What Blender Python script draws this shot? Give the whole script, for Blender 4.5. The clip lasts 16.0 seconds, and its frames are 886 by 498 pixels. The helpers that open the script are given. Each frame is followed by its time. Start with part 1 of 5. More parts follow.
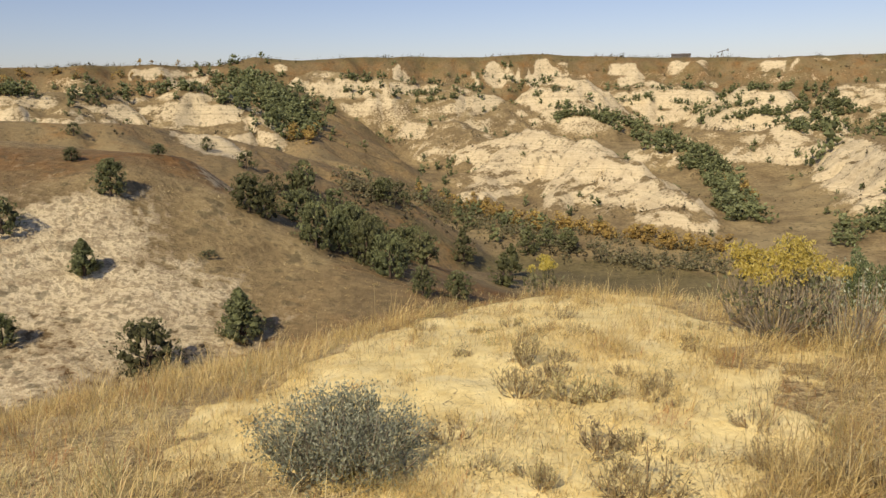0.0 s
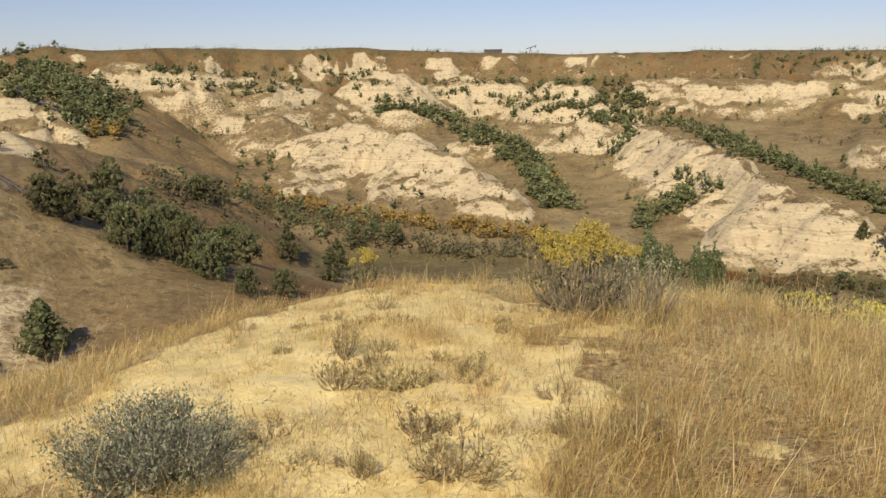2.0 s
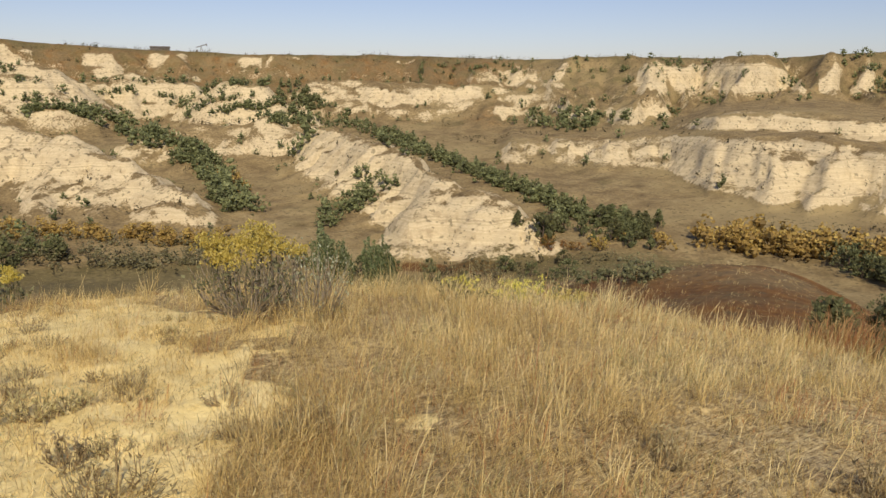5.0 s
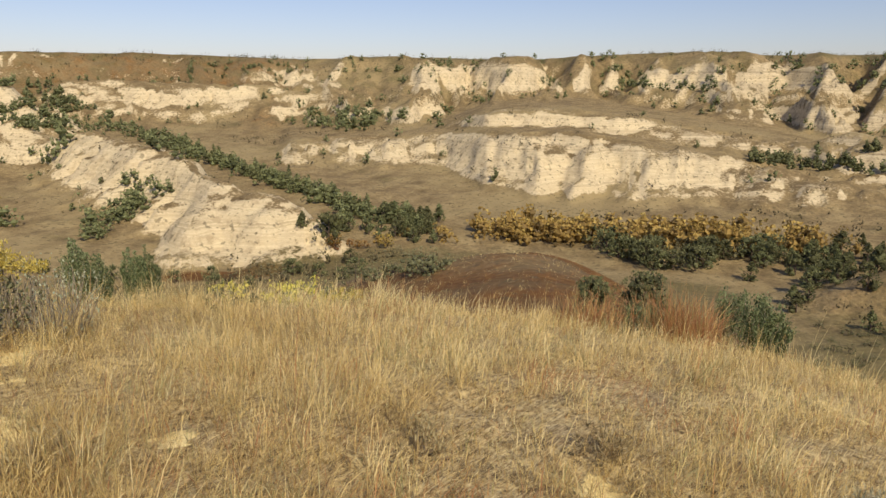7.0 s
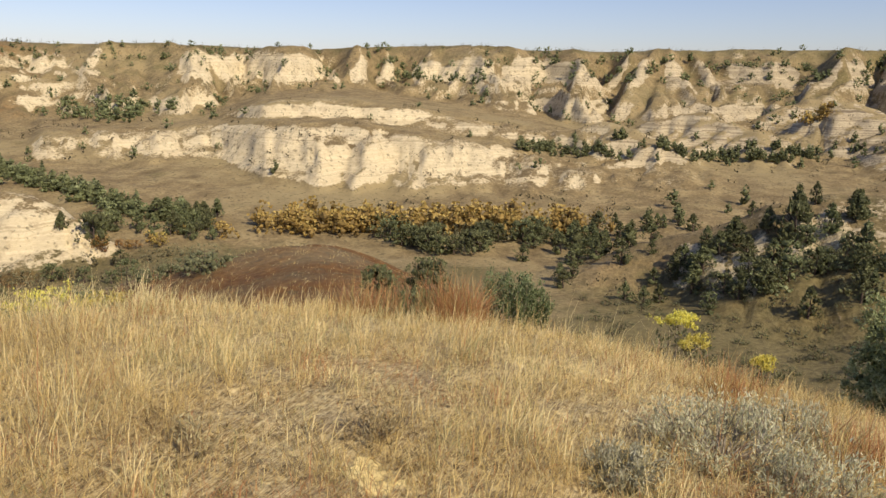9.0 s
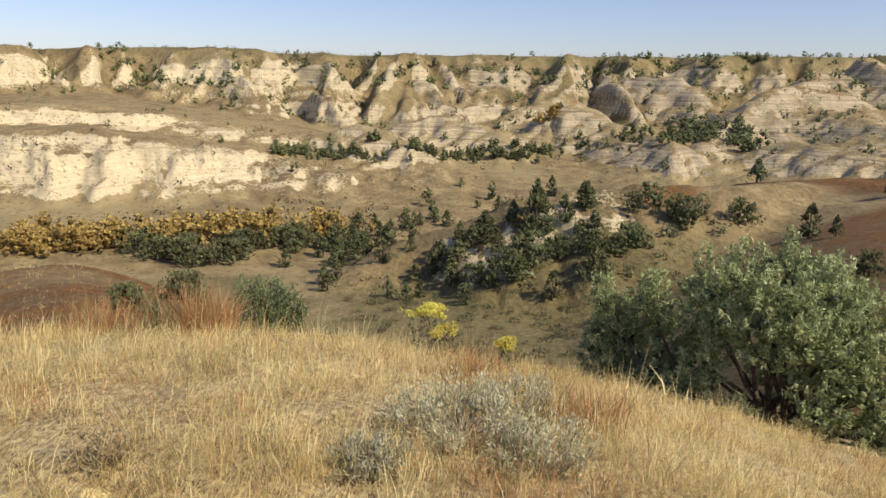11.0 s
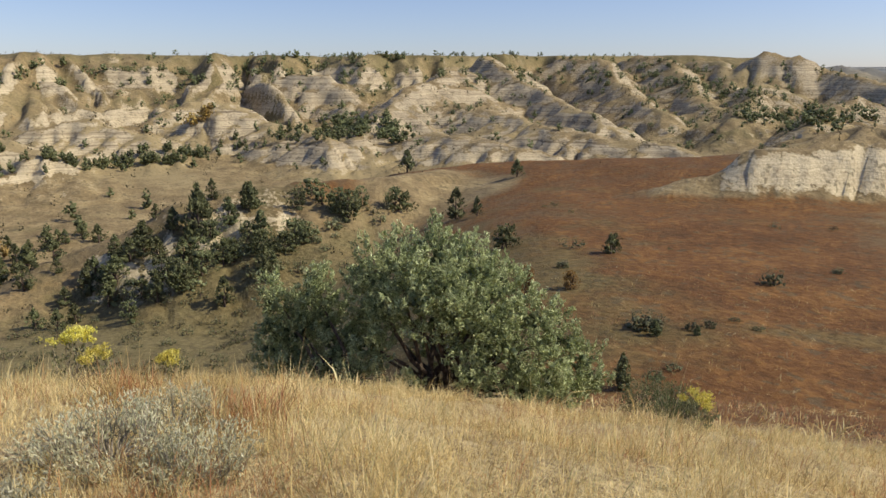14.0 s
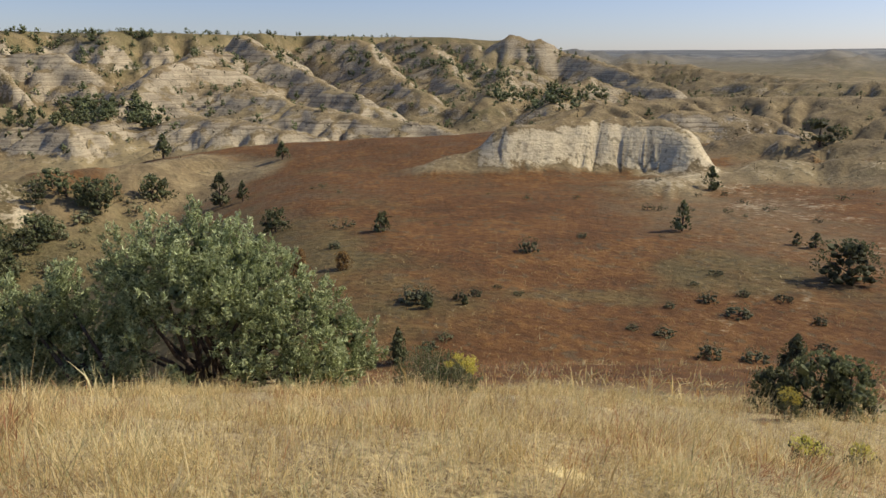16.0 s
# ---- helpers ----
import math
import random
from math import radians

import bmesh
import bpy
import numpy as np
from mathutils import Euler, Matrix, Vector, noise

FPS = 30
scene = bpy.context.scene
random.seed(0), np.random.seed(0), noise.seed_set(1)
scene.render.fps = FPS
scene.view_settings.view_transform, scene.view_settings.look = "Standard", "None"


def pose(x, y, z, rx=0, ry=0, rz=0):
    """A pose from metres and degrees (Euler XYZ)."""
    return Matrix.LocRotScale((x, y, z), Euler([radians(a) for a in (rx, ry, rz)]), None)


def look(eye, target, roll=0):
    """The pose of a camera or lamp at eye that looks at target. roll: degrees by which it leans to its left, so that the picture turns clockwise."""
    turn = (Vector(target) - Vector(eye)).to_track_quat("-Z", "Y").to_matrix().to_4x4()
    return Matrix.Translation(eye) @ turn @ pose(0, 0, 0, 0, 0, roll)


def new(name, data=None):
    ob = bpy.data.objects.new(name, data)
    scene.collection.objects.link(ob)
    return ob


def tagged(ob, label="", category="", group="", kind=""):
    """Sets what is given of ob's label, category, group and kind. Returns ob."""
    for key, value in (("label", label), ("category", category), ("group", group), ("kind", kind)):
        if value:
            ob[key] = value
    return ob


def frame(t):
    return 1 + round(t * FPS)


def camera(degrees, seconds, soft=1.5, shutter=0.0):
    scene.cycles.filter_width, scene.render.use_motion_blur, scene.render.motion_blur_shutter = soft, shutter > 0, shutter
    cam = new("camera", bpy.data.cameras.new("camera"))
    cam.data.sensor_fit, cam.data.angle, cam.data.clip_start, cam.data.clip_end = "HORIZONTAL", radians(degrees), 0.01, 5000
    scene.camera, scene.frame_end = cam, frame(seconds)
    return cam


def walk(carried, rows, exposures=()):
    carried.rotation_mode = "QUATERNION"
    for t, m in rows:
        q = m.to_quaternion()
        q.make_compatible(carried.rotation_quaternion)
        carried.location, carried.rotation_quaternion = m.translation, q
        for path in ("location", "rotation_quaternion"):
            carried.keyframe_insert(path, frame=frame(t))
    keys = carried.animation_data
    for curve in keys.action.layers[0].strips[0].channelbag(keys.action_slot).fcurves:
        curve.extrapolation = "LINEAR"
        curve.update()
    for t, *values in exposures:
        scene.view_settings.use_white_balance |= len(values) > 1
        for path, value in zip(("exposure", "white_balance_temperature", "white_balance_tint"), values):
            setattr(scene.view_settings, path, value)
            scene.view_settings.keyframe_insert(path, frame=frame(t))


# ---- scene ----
cam = camera(60.18, 16.0, soft=1.5)
PATH = [
    (0.0, 0.000, -0.000, 1.550, 78.50, 1.00, 0.00),
    (0.5, 0.013, -0.016, 1.547, 78.25, 1.28, -3.10),
    (1.0, 0.031, -0.028, 1.547, 77.81, 0.83, -6.70),
    (1.5, 0.046, -0.038, 1.549, 77.92, 0.56, -10.00),
    (2.0, 0.060, -0.049, 1.552, 77.84, 0.74, -13.19),
    (2.5, 0.080, -0.061, 1.552, 77.77, 0.79, -16.79),
    (3.0, 0.090, -0.077, 1.555, 78.19, 0.25, -19.98),
    (3.5, 0.112, -0.091, 1.557, 78.21, 0.04, -23.50),
    (4.0, 0.129, -0.109, 1.555, 78.03, -0.24, -27.62),
    (4.5, 0.149, -0.132, 1.555, 77.84, -0.34, -32.13),
    (7.0, 0.296, -0.269, 1.551, 77.89, -0.19, -52.77),
    (7.5, 0.309, -0.287, 1.545, 77.45, -0.44, -56.48),
    (8.0, 0.318, -0.307, 1.545, 77.19, -0.67, -60.03),
    (8.5, 0.326, -0.336, 1.544, 77.19, -1.11, -64.58),
    (9.0, 0.332, -0.369, 1.542, 77.38, -0.90, -68.96),
    (11.5, 0.334, -0.532, 1.534, 78.01, -1.22, -91.13),
    (12.0, 0.318, -0.553, 1.536, 78.11, -1.44, -95.00),
    (12.5, 0.298, -0.575, 1.536, 78.17, -1.30, -99.08),
    (13.0, 0.284, -0.593, 1.535, 78.21, -1.00, -103.54),
    (13.5, 0.278, -0.613, 1.529, 77.97, -0.45, -108.09),
    (14.0, 0.280, -0.635, 1.524, 78.02, 0.08, -112.11),
    (14.5, 0.282, -0.664, 1.521, 77.64, 0.04, -116.85),
    (15.0, 0.281, -0.689, 1.511, 77.52, 0.61, -121.23),
    (15.5, 0.280, -0.710, 1.504, 77.31, 0.53, -125.05),
    (16.0, 0.275, -0.734, 1.498, 76.64, -0.11, -129.45),
]
walk(cam, [(t, pose(*p)) for t, *p in PATH], [(0, -0.29, 7850, 9), (4.5, -0.38, 7750, 9), (9, -0.11, 7450, 9), (12.5, 0.05, 6980, 6), (16, -0.24, 6880, 7)])

# world, sun
SUN_AZ, SUN_EL = 208.0, 40.0
world = bpy.data.worlds.new("sky")
scene.world = world
world.use_nodes = True
wn = world.node_tree
sky = wn.nodes.new("ShaderNodeTexSky")
sky.sky_type = "NISHITA"
sky.sun_disc = False
sky.sun_elevation = radians(SUN_EL)
sky.sun_rotation = radians(SUN_AZ)
sky.altitude = 700
sky.air_density = 1.0
sky.dust_density = 1.1
sky.ozone_density = 4.0
haze = wn.nodes.new("ShaderNodeMix")
haze.data_type, haze.blend_type = "RGBA", "MULTIPLY"
haze.inputs[0].default_value = 1.0
haze.inputs[7].default_value = (1.06, 0.97, 1.14, 1)
wn.links.new(sky.outputs[0], haze.inputs[6])
wn.links.new(haze.outputs[2], wn.nodes["Background"].inputs[0])
wn.nodes["Background"].inputs[1].default_value = 0.13
sun_data = bpy.data.lights.new("sun", "SUN")
sun_data.energy = 4.6
sun_data.angle = radians(0.6)
sun_data.color = (1.0, 0.92, 0.80)
sun = new("sun", sun_data)
sun_way = Vector((math.sin(radians(SUN_AZ)) * math.cos(radians(SUN_EL)), math.cos(radians(SUN_AZ)) * math.cos(radians(SUN_EL)), math.sin(radians(SUN_EL))))
sun.matrix_world = look(sun_way * 60, (0, 0, 0))


# ---- the lie of the land ----
EYE = 1.55


def grad_noise(x, y, seed=0):
    """Smooth lattice noise, about -1 to 1."""
    xi, yi = np.floor(x).astype(np.int64), np.floor(y).astype(np.int64)
    fx, fy = x - xi, y - yi

    def corner(i, j):
        h = (i * 374761393 + j * 668265263 + seed * 974711 + 12345) & 0x7FFFFFFF
        h = ((h ^ (h >> 13)) * 1274126177) & 0x7FFFFFFF
        a = (h ^ (h >> 16)) * 0.00001
        return np.cos(a), np.sin(a)

    u, v = fx * fx * fx * (fx * (fx * 6 - 15) + 10), fy * fy * fy * (fy * (fy * 6 - 15) + 10)
    dots = []
    for i in (0, 1):
        for j in (0, 1):
            gx, gy = corner(xi + i, yi + j)
            dots.append(gx * (fx - i) + gy * (fy - j))
    low, high = dots[0] * (1 - v) + dots[1] * v, dots[2] * (1 - v) + dots[3] * v
    return 1.5 * (low * (1 - u) + high * u)


def fbm(x, y, size, octaves=4, seed=0, gain=0.5):
    total, amp, norm = 0, 1.0, 0
    for k in range(octaves):
        total = total + amp * grad_noise(x / size * 2**k + 7.3 * k, y / size * 2**k - 3.1 * k, seed + k)
        norm += amp
        amp *= gain
    return total / norm


def ridged(x, y, size, octaves=3, seed=0):
    """0 in the gullies, 1 on the crests between them."""
    total, amp, norm = 0, 1.0, 0
    for k in range(octaves):
        total = total + amp * np.minimum(1, 2.2 * np.abs(grad_noise(x / size * 2**k, y / size * 2**k, seed + k)))
        norm += amp
        amp *= 0.5
    return total / norm


def folds(u):
    """Sharp crests and sharp gullies in turn, 0 to 1, of uneven width."""
    u = u + 0.35 * np.sin(u * 2.3 + 1.0)
    return 1 - 2 * np.abs(u - np.floor(u) - 0.5)


def step(a, b, x):
    s = np.clip((x - a) / (b - a), 0, 1)
    return s * s * (3 - 2 * s)


def spot(az, r, el):
    """Bearing and elevation angle from the viewpoint, in degrees, and distance: to a place."""
    return r * math.sin(radians(az)), r * math.cos(radians(az)), EYE + r * math.tan(radians(el))


# Ridges and buttes: crest as (bearing, distance, elevation angle), fall of the sides, roundness of the crest, and cover
# (bare clay, red grass, green), gully depth and spacing, and the width of the flank before it falls away, fall of the far side.
RIDGES = []


def ridge(crest, fall, round_top, clay, red=0.0, green=0.0, gully=0.0, size=9.0, apron=30.0, back=0.0):
    RIDGES.append(([spot(*c) for c in crest], fall, round_top, clay, red, green, gully, size, apron, back or fall))


# the near western ridge, its lower shoulders and the hills behind
ridge([(-62, 105, -1.0), (-45, 95, -1.6), (-30, 88, -2.4), (-25, 84, -3.1), (-19.6, 80, -3.6), (-16, 76, -6.3), (-13, 72, -8.9), (-10.2, 68, -11.5), (-6, 62, -13.8), (-2, 56, -16)], 0.19, 4, 0.5, 0.68, 0, 0.22, 9, 48, 0.40)
ridge([(-8, 95, -13.6), (0, 112, -13.2), (7, 128, -13.4)], 0.28, 5, 0.0, 0.5, 0, 0, 9, 14)
ridge([(-45, 150, -0.8), (-30, 150, -1.0), (-24, 150, -1.4), (-18, 158, -2.0), (-14, 168, -3.4)], 0.34, 5, 0.35, 0.5, 0, 1.2, 12)
ridge([(-34, 235, 0.6), (-28, 235, 0.9), (-24, 240, 0.4)], 0.5, 4, 0.8, 0.2, 0, 3, 14)
ridge([(-24, 245, 1.0), (-21, 250, 0.7), (-19, 250, -0.3)], 0.5, 4, 0.8, 0.2, 0, 3, 14)
ridge([(-18, 245, 1.0), (-16, 245, 0.7), (-14.6, 235, -0.9)], 0.55, 4, 0.8, 0.2, 0, 3, 14)
# hills west of the grass fan
ridge([(-14, 320, 1.6), (-12, 280, 0.2), (-10.5, 240, -2.0), (-9.5, 205, -4.4)], 0.4, 6, 0.1, 0.5, 0.35, 3, 16)
ridge([(-9, 350, 2.0), (-6, 345, 1.5), (-4, 340, 1.2)], 0.6, 5, 0.8, 0.2, 0, 3, 14)
# the central butte and its outliers
ridge([(3.5, 262, -3.1), (6, 252, -2.6), (8.5, 240, -2.9), (11, 230, -4.0), (13.5, 215, -5.2), (16.5, 198, -7.0), (18.6, 186, -9.0)], 0.72, 3, 1.2, 0.1, 0, 7.0, 13)
ridge([(-0.5, 238, -6.0), (2.5, 232, -5.7), (4, 238, -5.4)], 0.6, 2, 1.0, 0.1, 0, 1.5, 8)
ridge([(-4.6, 292, -3.3), (-2.5, 296, -2.0), (0.5, 290, -1.8), (2.5, 280, -2.6)], 0.42, 4, 0.75, 0.3, 0, 2.5, 11)
ridge([(-6.4, 236, -5.55), (-5, 236, -5.5)], 0.5, 1.5, 1.0)
# noses that run down its front
ridge([(6.0, 250, -3.0), (4.4, 234, -4.8), (3.5, 222, -6.0), (2.9, 212, -7.0)], 0.85, 4, 1.6, 0, 0, 1.6, 7)
ridge([(10.6, 232, -3.3), (9.6, 220, -5.2), (9.0, 210, -6.8), (8.6, 200, -8.2)], 0.85, 3, 1.6, 0, 0, 1.6, 7)
ridge([(13.4, 216, -5.1), (12.6, 206, -7.0), (12.0, 194, -8.7)], 0.85, 3, 1.6, 0, 0, 1.6, 7)
ridge([(16.6, 198, -7.0), (16.0, 192, -8.4), (15.4, 187, -9.4)], 0.85, 2.5, 1.6, 0, 0, 1.2, 6)
# pale domes below the far rim
ridge([(8.2, 352, 1.1), (9.8, 352, 1.15)], 0.75, 5, 1.0, 0, 0, 3, 12)
ridge([(12, 372, 0.4), (15, 372, 0.8), (18.4, 372, 0.4)], 0.8, 4, 0.9, 0, 0, 3, 10)
ridge([(21.4, 345, 0.3), (22.8, 342, 0.2), (24.6, 330, -1.0)], 0.62, 4, 1.0, 0, 0, 3, 11)
ridge([(-2, 345, 1.0), (1, 340, 0.8), (4, 338, -0.2)], 0.5, 4, 0.8, 0.2, 0, 3, 14)
ridge([(16.5, 268, -3.0), (18.5, 268, -2.6), (20.5, 268, -3.0)], 0.6, 3, 0.8, 0, 0.3, 2, 9)
ridge([(21.6, 272, -2.6), (23.5, 272, -2.2)], 0.6, 3, 0.8, 0, 0.3, 2, 9)
# the second butte, ending in a pale knob above the creek
ridge([(25.5, 262, -3.4), (28.3, 252, -2.9), (32, 218, -3.9), (35, 192, -5.9), (37.2, 176, -6.9), (39.2, 172, -7.1), (40.9, 168, -7.9), (42.4, 164, -9.4)], 0.68, 3, 1.2, 0.15, 0.1, 5.0, 12)
ridge([(36.6, 177, -7.1), (34.9, 168, -8.8), (34.0, 160, -10.2), (33.4, 154, -11.6)], 0.8, 3, 1.6, 0, 0, 1.6, 7)
ridge([(39.8, 170, -7.6), (39.0, 161, -9.8), (38.4, 155, -11.4)], 0.8, 3, 1.6, 0, 0, 1.6, 7)
ridge([(48.4, 166, -11.3), (49.6, 165, -11.4)], 0.5, 1.5, 0.8)
# pale scarps in the middle distance
ridge([(27.5, 385, 0.4), (31, 380, 0.5), (35, 376, 0.2), (37, 374, -0.4)], 0.6, 4, 1.0, 0, 0, 3, 9)
ridge([(35.5, 372, 0.1), (40, 368, 0.0), (44.5, 360, -0.9)], 0.6, 4, 1.0, 0, 0, 3, 9)
# red knob before the creek
ridge([(57, 26, -22), (57.2, 48, -15.2), (57.4, 66, -12.1), (58, 74, -12.3)], 0.40, 4, 0.0, 0.85)
# juniper ridge and the broad red hillside
ridge([(82, 132, -13.0), (85, 138, -11.3), (88.5, 138, -10.0), (92, 138, -8.2), (96, 140, -7.2), (101, 142, -6.9), (106, 150, -6.6), (112, 165, -5.9)], 0.36, 4, 0.32, 0.4, 0.3, 1.4, 10)
ridge([(111, 176, -6.1), (115, 180, -5.6), (122, 172, -5.2), (129, 166, -4.7), (134, 162, -4.4), (140, 160, -4.5)], 0.13, 8, 0.0, 0.92, 0, 0, 9, 40, 0.4)
ridge([(129, 128, -6.5), (132.2, 130, -5.4), (134.3, 133, -4.3), (136.8, 138, -3.5), (139, 141, -3.2), (142.8, 143, -3.0), (144.8, 142, -3.2), (146.6, 138, -4.3), (148, 132, -5.6)], 0.8, 2.2, 1.0, 0, 0, 3.2, 7.0)
ridge([(146, 118, -7.4), (149.5, 128, -7.0), (153, 138, -6.0), (158, 140, -5.6), (170, 130, -5.0)], 0.3, 3, 0.75, 0.2, 0.3, 2.5, 8)
ridge([(152, 170, -4.2), (157, 165, -4.5), (165, 160, -4.0)], 0.3, 4, 0.5, 0.4, 0.2, 2, 9)
# banded mounds at the foot of the eastern wall
ridge([(78.5, 262, -3.3), (80.5, 262, -2.7), (83, 255, -3.2), (85, 246, -4.2)], 0.5, 3, 0.9, 0.1, 0.1, 4, 11)
ridge([(84.3, 285, -2.6), (87.5, 285, -1.9), (91, 275, -3.0), (93, 265, -4.2)], 0.45, 3, 0.9, 0.1, 0.1, 4, 11)
ridge([(94.5, 300, -2.0), (97.2, 300, -0.8), (99, 290, -2.2), (102, 268, -3.0), (103.6, 255, -3.6)], 0.45, 3, 0.9, 0.1, 0.1, 4, 11)
ridge([(95, 330, -0.6), (92, 310, -1.8), (90, 300, -2.6)], 0.45, 3, 0.8, 0.1, 0.2, 4, 12)
ridge([(112.5, 360, 1.0), (110.4, 335, 0.4), (108.4, 305, -1.0), (106.4, 275, -2.6), (105.6, 262, -3.6)], 0.5, 2.5, 1.1, 0, 0, 4, 12)
ridge([(101.5, 390, 1.0), (104, 380, 0.9), (105.6, 365, -0.6)], 0.6, 3, 0.9, 0, 0.1, 5, 13)
ridge([(114, 320, -0.9), (117, 292, -2.0), (120.5, 272, -2.6), (124, 258, -3.1), (127, 250, -3.7), (130, 246, -4.4)], 0.4, 4, 1.0, 0.1, 0.1, 4, 12)
ridge([(111.5, 262, -3.2), (114, 250, -3.4), (117.5, 240, -4.0), (120, 236, -4.6)], 0.4, 3, 0.9, 0.1, 0.1, 3, 10)
ridge([(115.6, 440, 2.3), (116.6, 410, 1.4), (118.4, 385, 0.2), (120.6, 360, -0.9), (123.4, 330, -1.9)], 0.55, 2.5, 0.9, 0, 0.2, 6, 16)
ridge([(113, 400, 1.6), (112, 380, 0.9), (112.6, 350, -0.4)], 0.55, 2.5, 0.8, 0, 0.3, 5, 14)
ridge([(121, 520, 2.25), (123.5, 500, 2.0), (124.5, 460, 0.7), (126, 410, -0.6), (128, 370, -1.7)], 0.5, 3, 0.7, 0, 0.4, 7, 20)
ridge([(126, 540, 2.25), (128, 520, 2.1), (129, 480, 0.9), (130, 430, -0.3), (131, 390, -1.4)], 0.5, 3, 0.7, 0, 0.4, 7, 20)
ridge([(130, 560, 1.9), (131.6, 540, 1.8), (131.9, 500, 0.8), (132.4, 460, -0.2)], 0.5, 3, 0.7, 0, 0.4, 7, 20)
ridge([(133.0, 520, 1.5), (134.3, 515, 2.5), (135.4, 512, 2.1), (136.6, 512, 2.2), (138, 515, 1.2), (141, 480, 0.5), (143.5, 450, -0.4), (146, 420, -1.4)], 0.55, 2.5, 0.75, 0.1, 0.3, 7, 18)
ridge([(134.4, 450, 0.4), (133.4, 400, -0.8), (132.6, 350, -1.9)], 0.45, 3, 0.6, 0.1, 0.5, 6, 16)
ridge([(140, 410, -0.6), (138.6, 360, -1.6), (137.8, 330, -2.4)], 0.42, 3, 0.7, 0.2, 0.2, 5, 14)
ridge([(143, 620, 0.4), (147, 600, 0.3), (149, 580, -0.2), (155, 540, -0.6)], 0.3, 4, 0.6, 0.2, 0.4, 6, 20)
ridge([(146, 255, -2.9), (149, 258, -2.8), (152, 262, -3.1)], 0.4, 3, 0.9, 0.3, 0.1, 3, 9)
ridge([(141, 300, -2.4), (148, 330, -1.9), (156, 330, -1.7), (166, 320, -1.5)], 0.25, 6, 0.3, 0.3, 0.3, 4, 16)
ridge([(150, 470, -0.9), (156, 440, -0.8), (164, 420, -0.6)], 0.3, 5, 0.5, 0.2, 0.5, 5, 18)


# patches of cover: bearing, distance, half width across and along the line of sight, amount
PATCHES = []


def patch(kind, az, r, across, along, amount):
    PATCHES.append((kind, math.sin(radians(az)), math.cos(radians(az)), r, across, along, amount))


patch("clay", -28, 48, 15, 17, 0.55)
patch("clay", -18, 56, 9, 8, 0.75)
patch("clay", -25.5, 34, 5, 4, 1.6)
patch("clay", -27, 42, 4, 4, 1.2)
patch("clay", -34, 60, 16, 18, 0.9)
patch("green", 96, 85, 44, 55, 0.6)
patch("red", 96, 112, 34, 30, 0.1)
patch("red", -19, 68, 12, 6, -1.1)
patch("red", -25, 92, 20, 8, -0.8)
patch("clay", -16.5, 150, 7, 9, 2.2)
patch("clay", 150, 118, 18, 24, 0.7)
patch("clay", 157, 95, 14, 30, 0.7)
patch("clay", 153, 60, 6, 12, 0.6)
patch("clay", 146, 78, 7, 12, 0.35)
patch("green", 150, 70, 8, 10, 0.5)
patch("red", 150, 90, 16, 30, -0.2)
patch("green", 141, 58, 7, 3, 0.4)
patch("green", 120, 70, 6, 4, 0.5)
patch("red", 139, 40, 8, 5, -0.4)
patch("red", 135, 75, 16, 5, -0.2)
patch("red", 132, 60, 30, 40, 0.25)
patch("red", 112, 150, 16, 12, -0.9)
patch("red", 57.5, 66, 9, 9, -0.2)
patch("red", 57.3, 46, 9, 24, -0.05)
patch("red", -12, 66, 14, 14, -0.2)
patch("clay", 99, 132, 9, 10, 0.9)
patch("clay", 92, 122, 7, 8, 0.9)
patch("clay", 88, 128, 4, 5, 0.8)
patch("clay", 95, 128, 4, 7, 1.0)
patch("red", 104, 150, 12, 14, 0.4)
patch("green", 70, 128, 14, 14, 0.6)
patch("green", 92, 108, 20, 20, 0.3)
patch("green", 8, 142, 34, 18, 0.7)
patch("green", 48, 150, 30, 12, 0.5)
patch("green", 32, 112, 60, 36, 0.45)
patch("red", 32, 112, 60, 36, -0.6)
patch("clay", 102, 160, 9, 6, 1.2)
patch("clay", 37.5, 160, 7, 9, 0.8)
patch("red", 37, 144, 16, 5, 1.3)


def table(az, knots, values):
    return np.interp(az, knots, values)


def segment_far(x, y, a, b, first, last):
    """Distance to the segment a-b, the height of its nearest point, whether the place lies behind the segment, how far past
    the crest's end it lies, and its place along the crest."""
    dx, dy = b[0] - a[0], b[1] - a[1]
    u = ((x - a[0]) * dx + (y - a[1]) * dy) / (dx * dx + dy * dy)
    t = np.clip(u, 0, 1)
    cx, cy = a[0] + t * dx, a[1] + t * dy
    long = math.hypot(dx, dy)
    # place along the crest, carried on round its ends
    vx, vy = x - cx, y - cy
    swing = np.arctan2(np.abs(dx * vy - dy * vx), np.abs(dx * vx + dy * vy) + 1e-9)
    off = ((u > 1) if last else 0.0) - ((u < 0) * 1.0 if first else 0.0)
    along = t * long + off * (np.pi / 2 - swing) * 12
    return np.hypot(vx, vy), a[2] + t * (b[2] - a[2]), np.clip((np.hypot(x, y) - np.hypot(cx, cy)) / 6 + 0.5, 0, 1), np.maximum(u - 1 if last else -1.0, -u if first else -1.0) * long, along


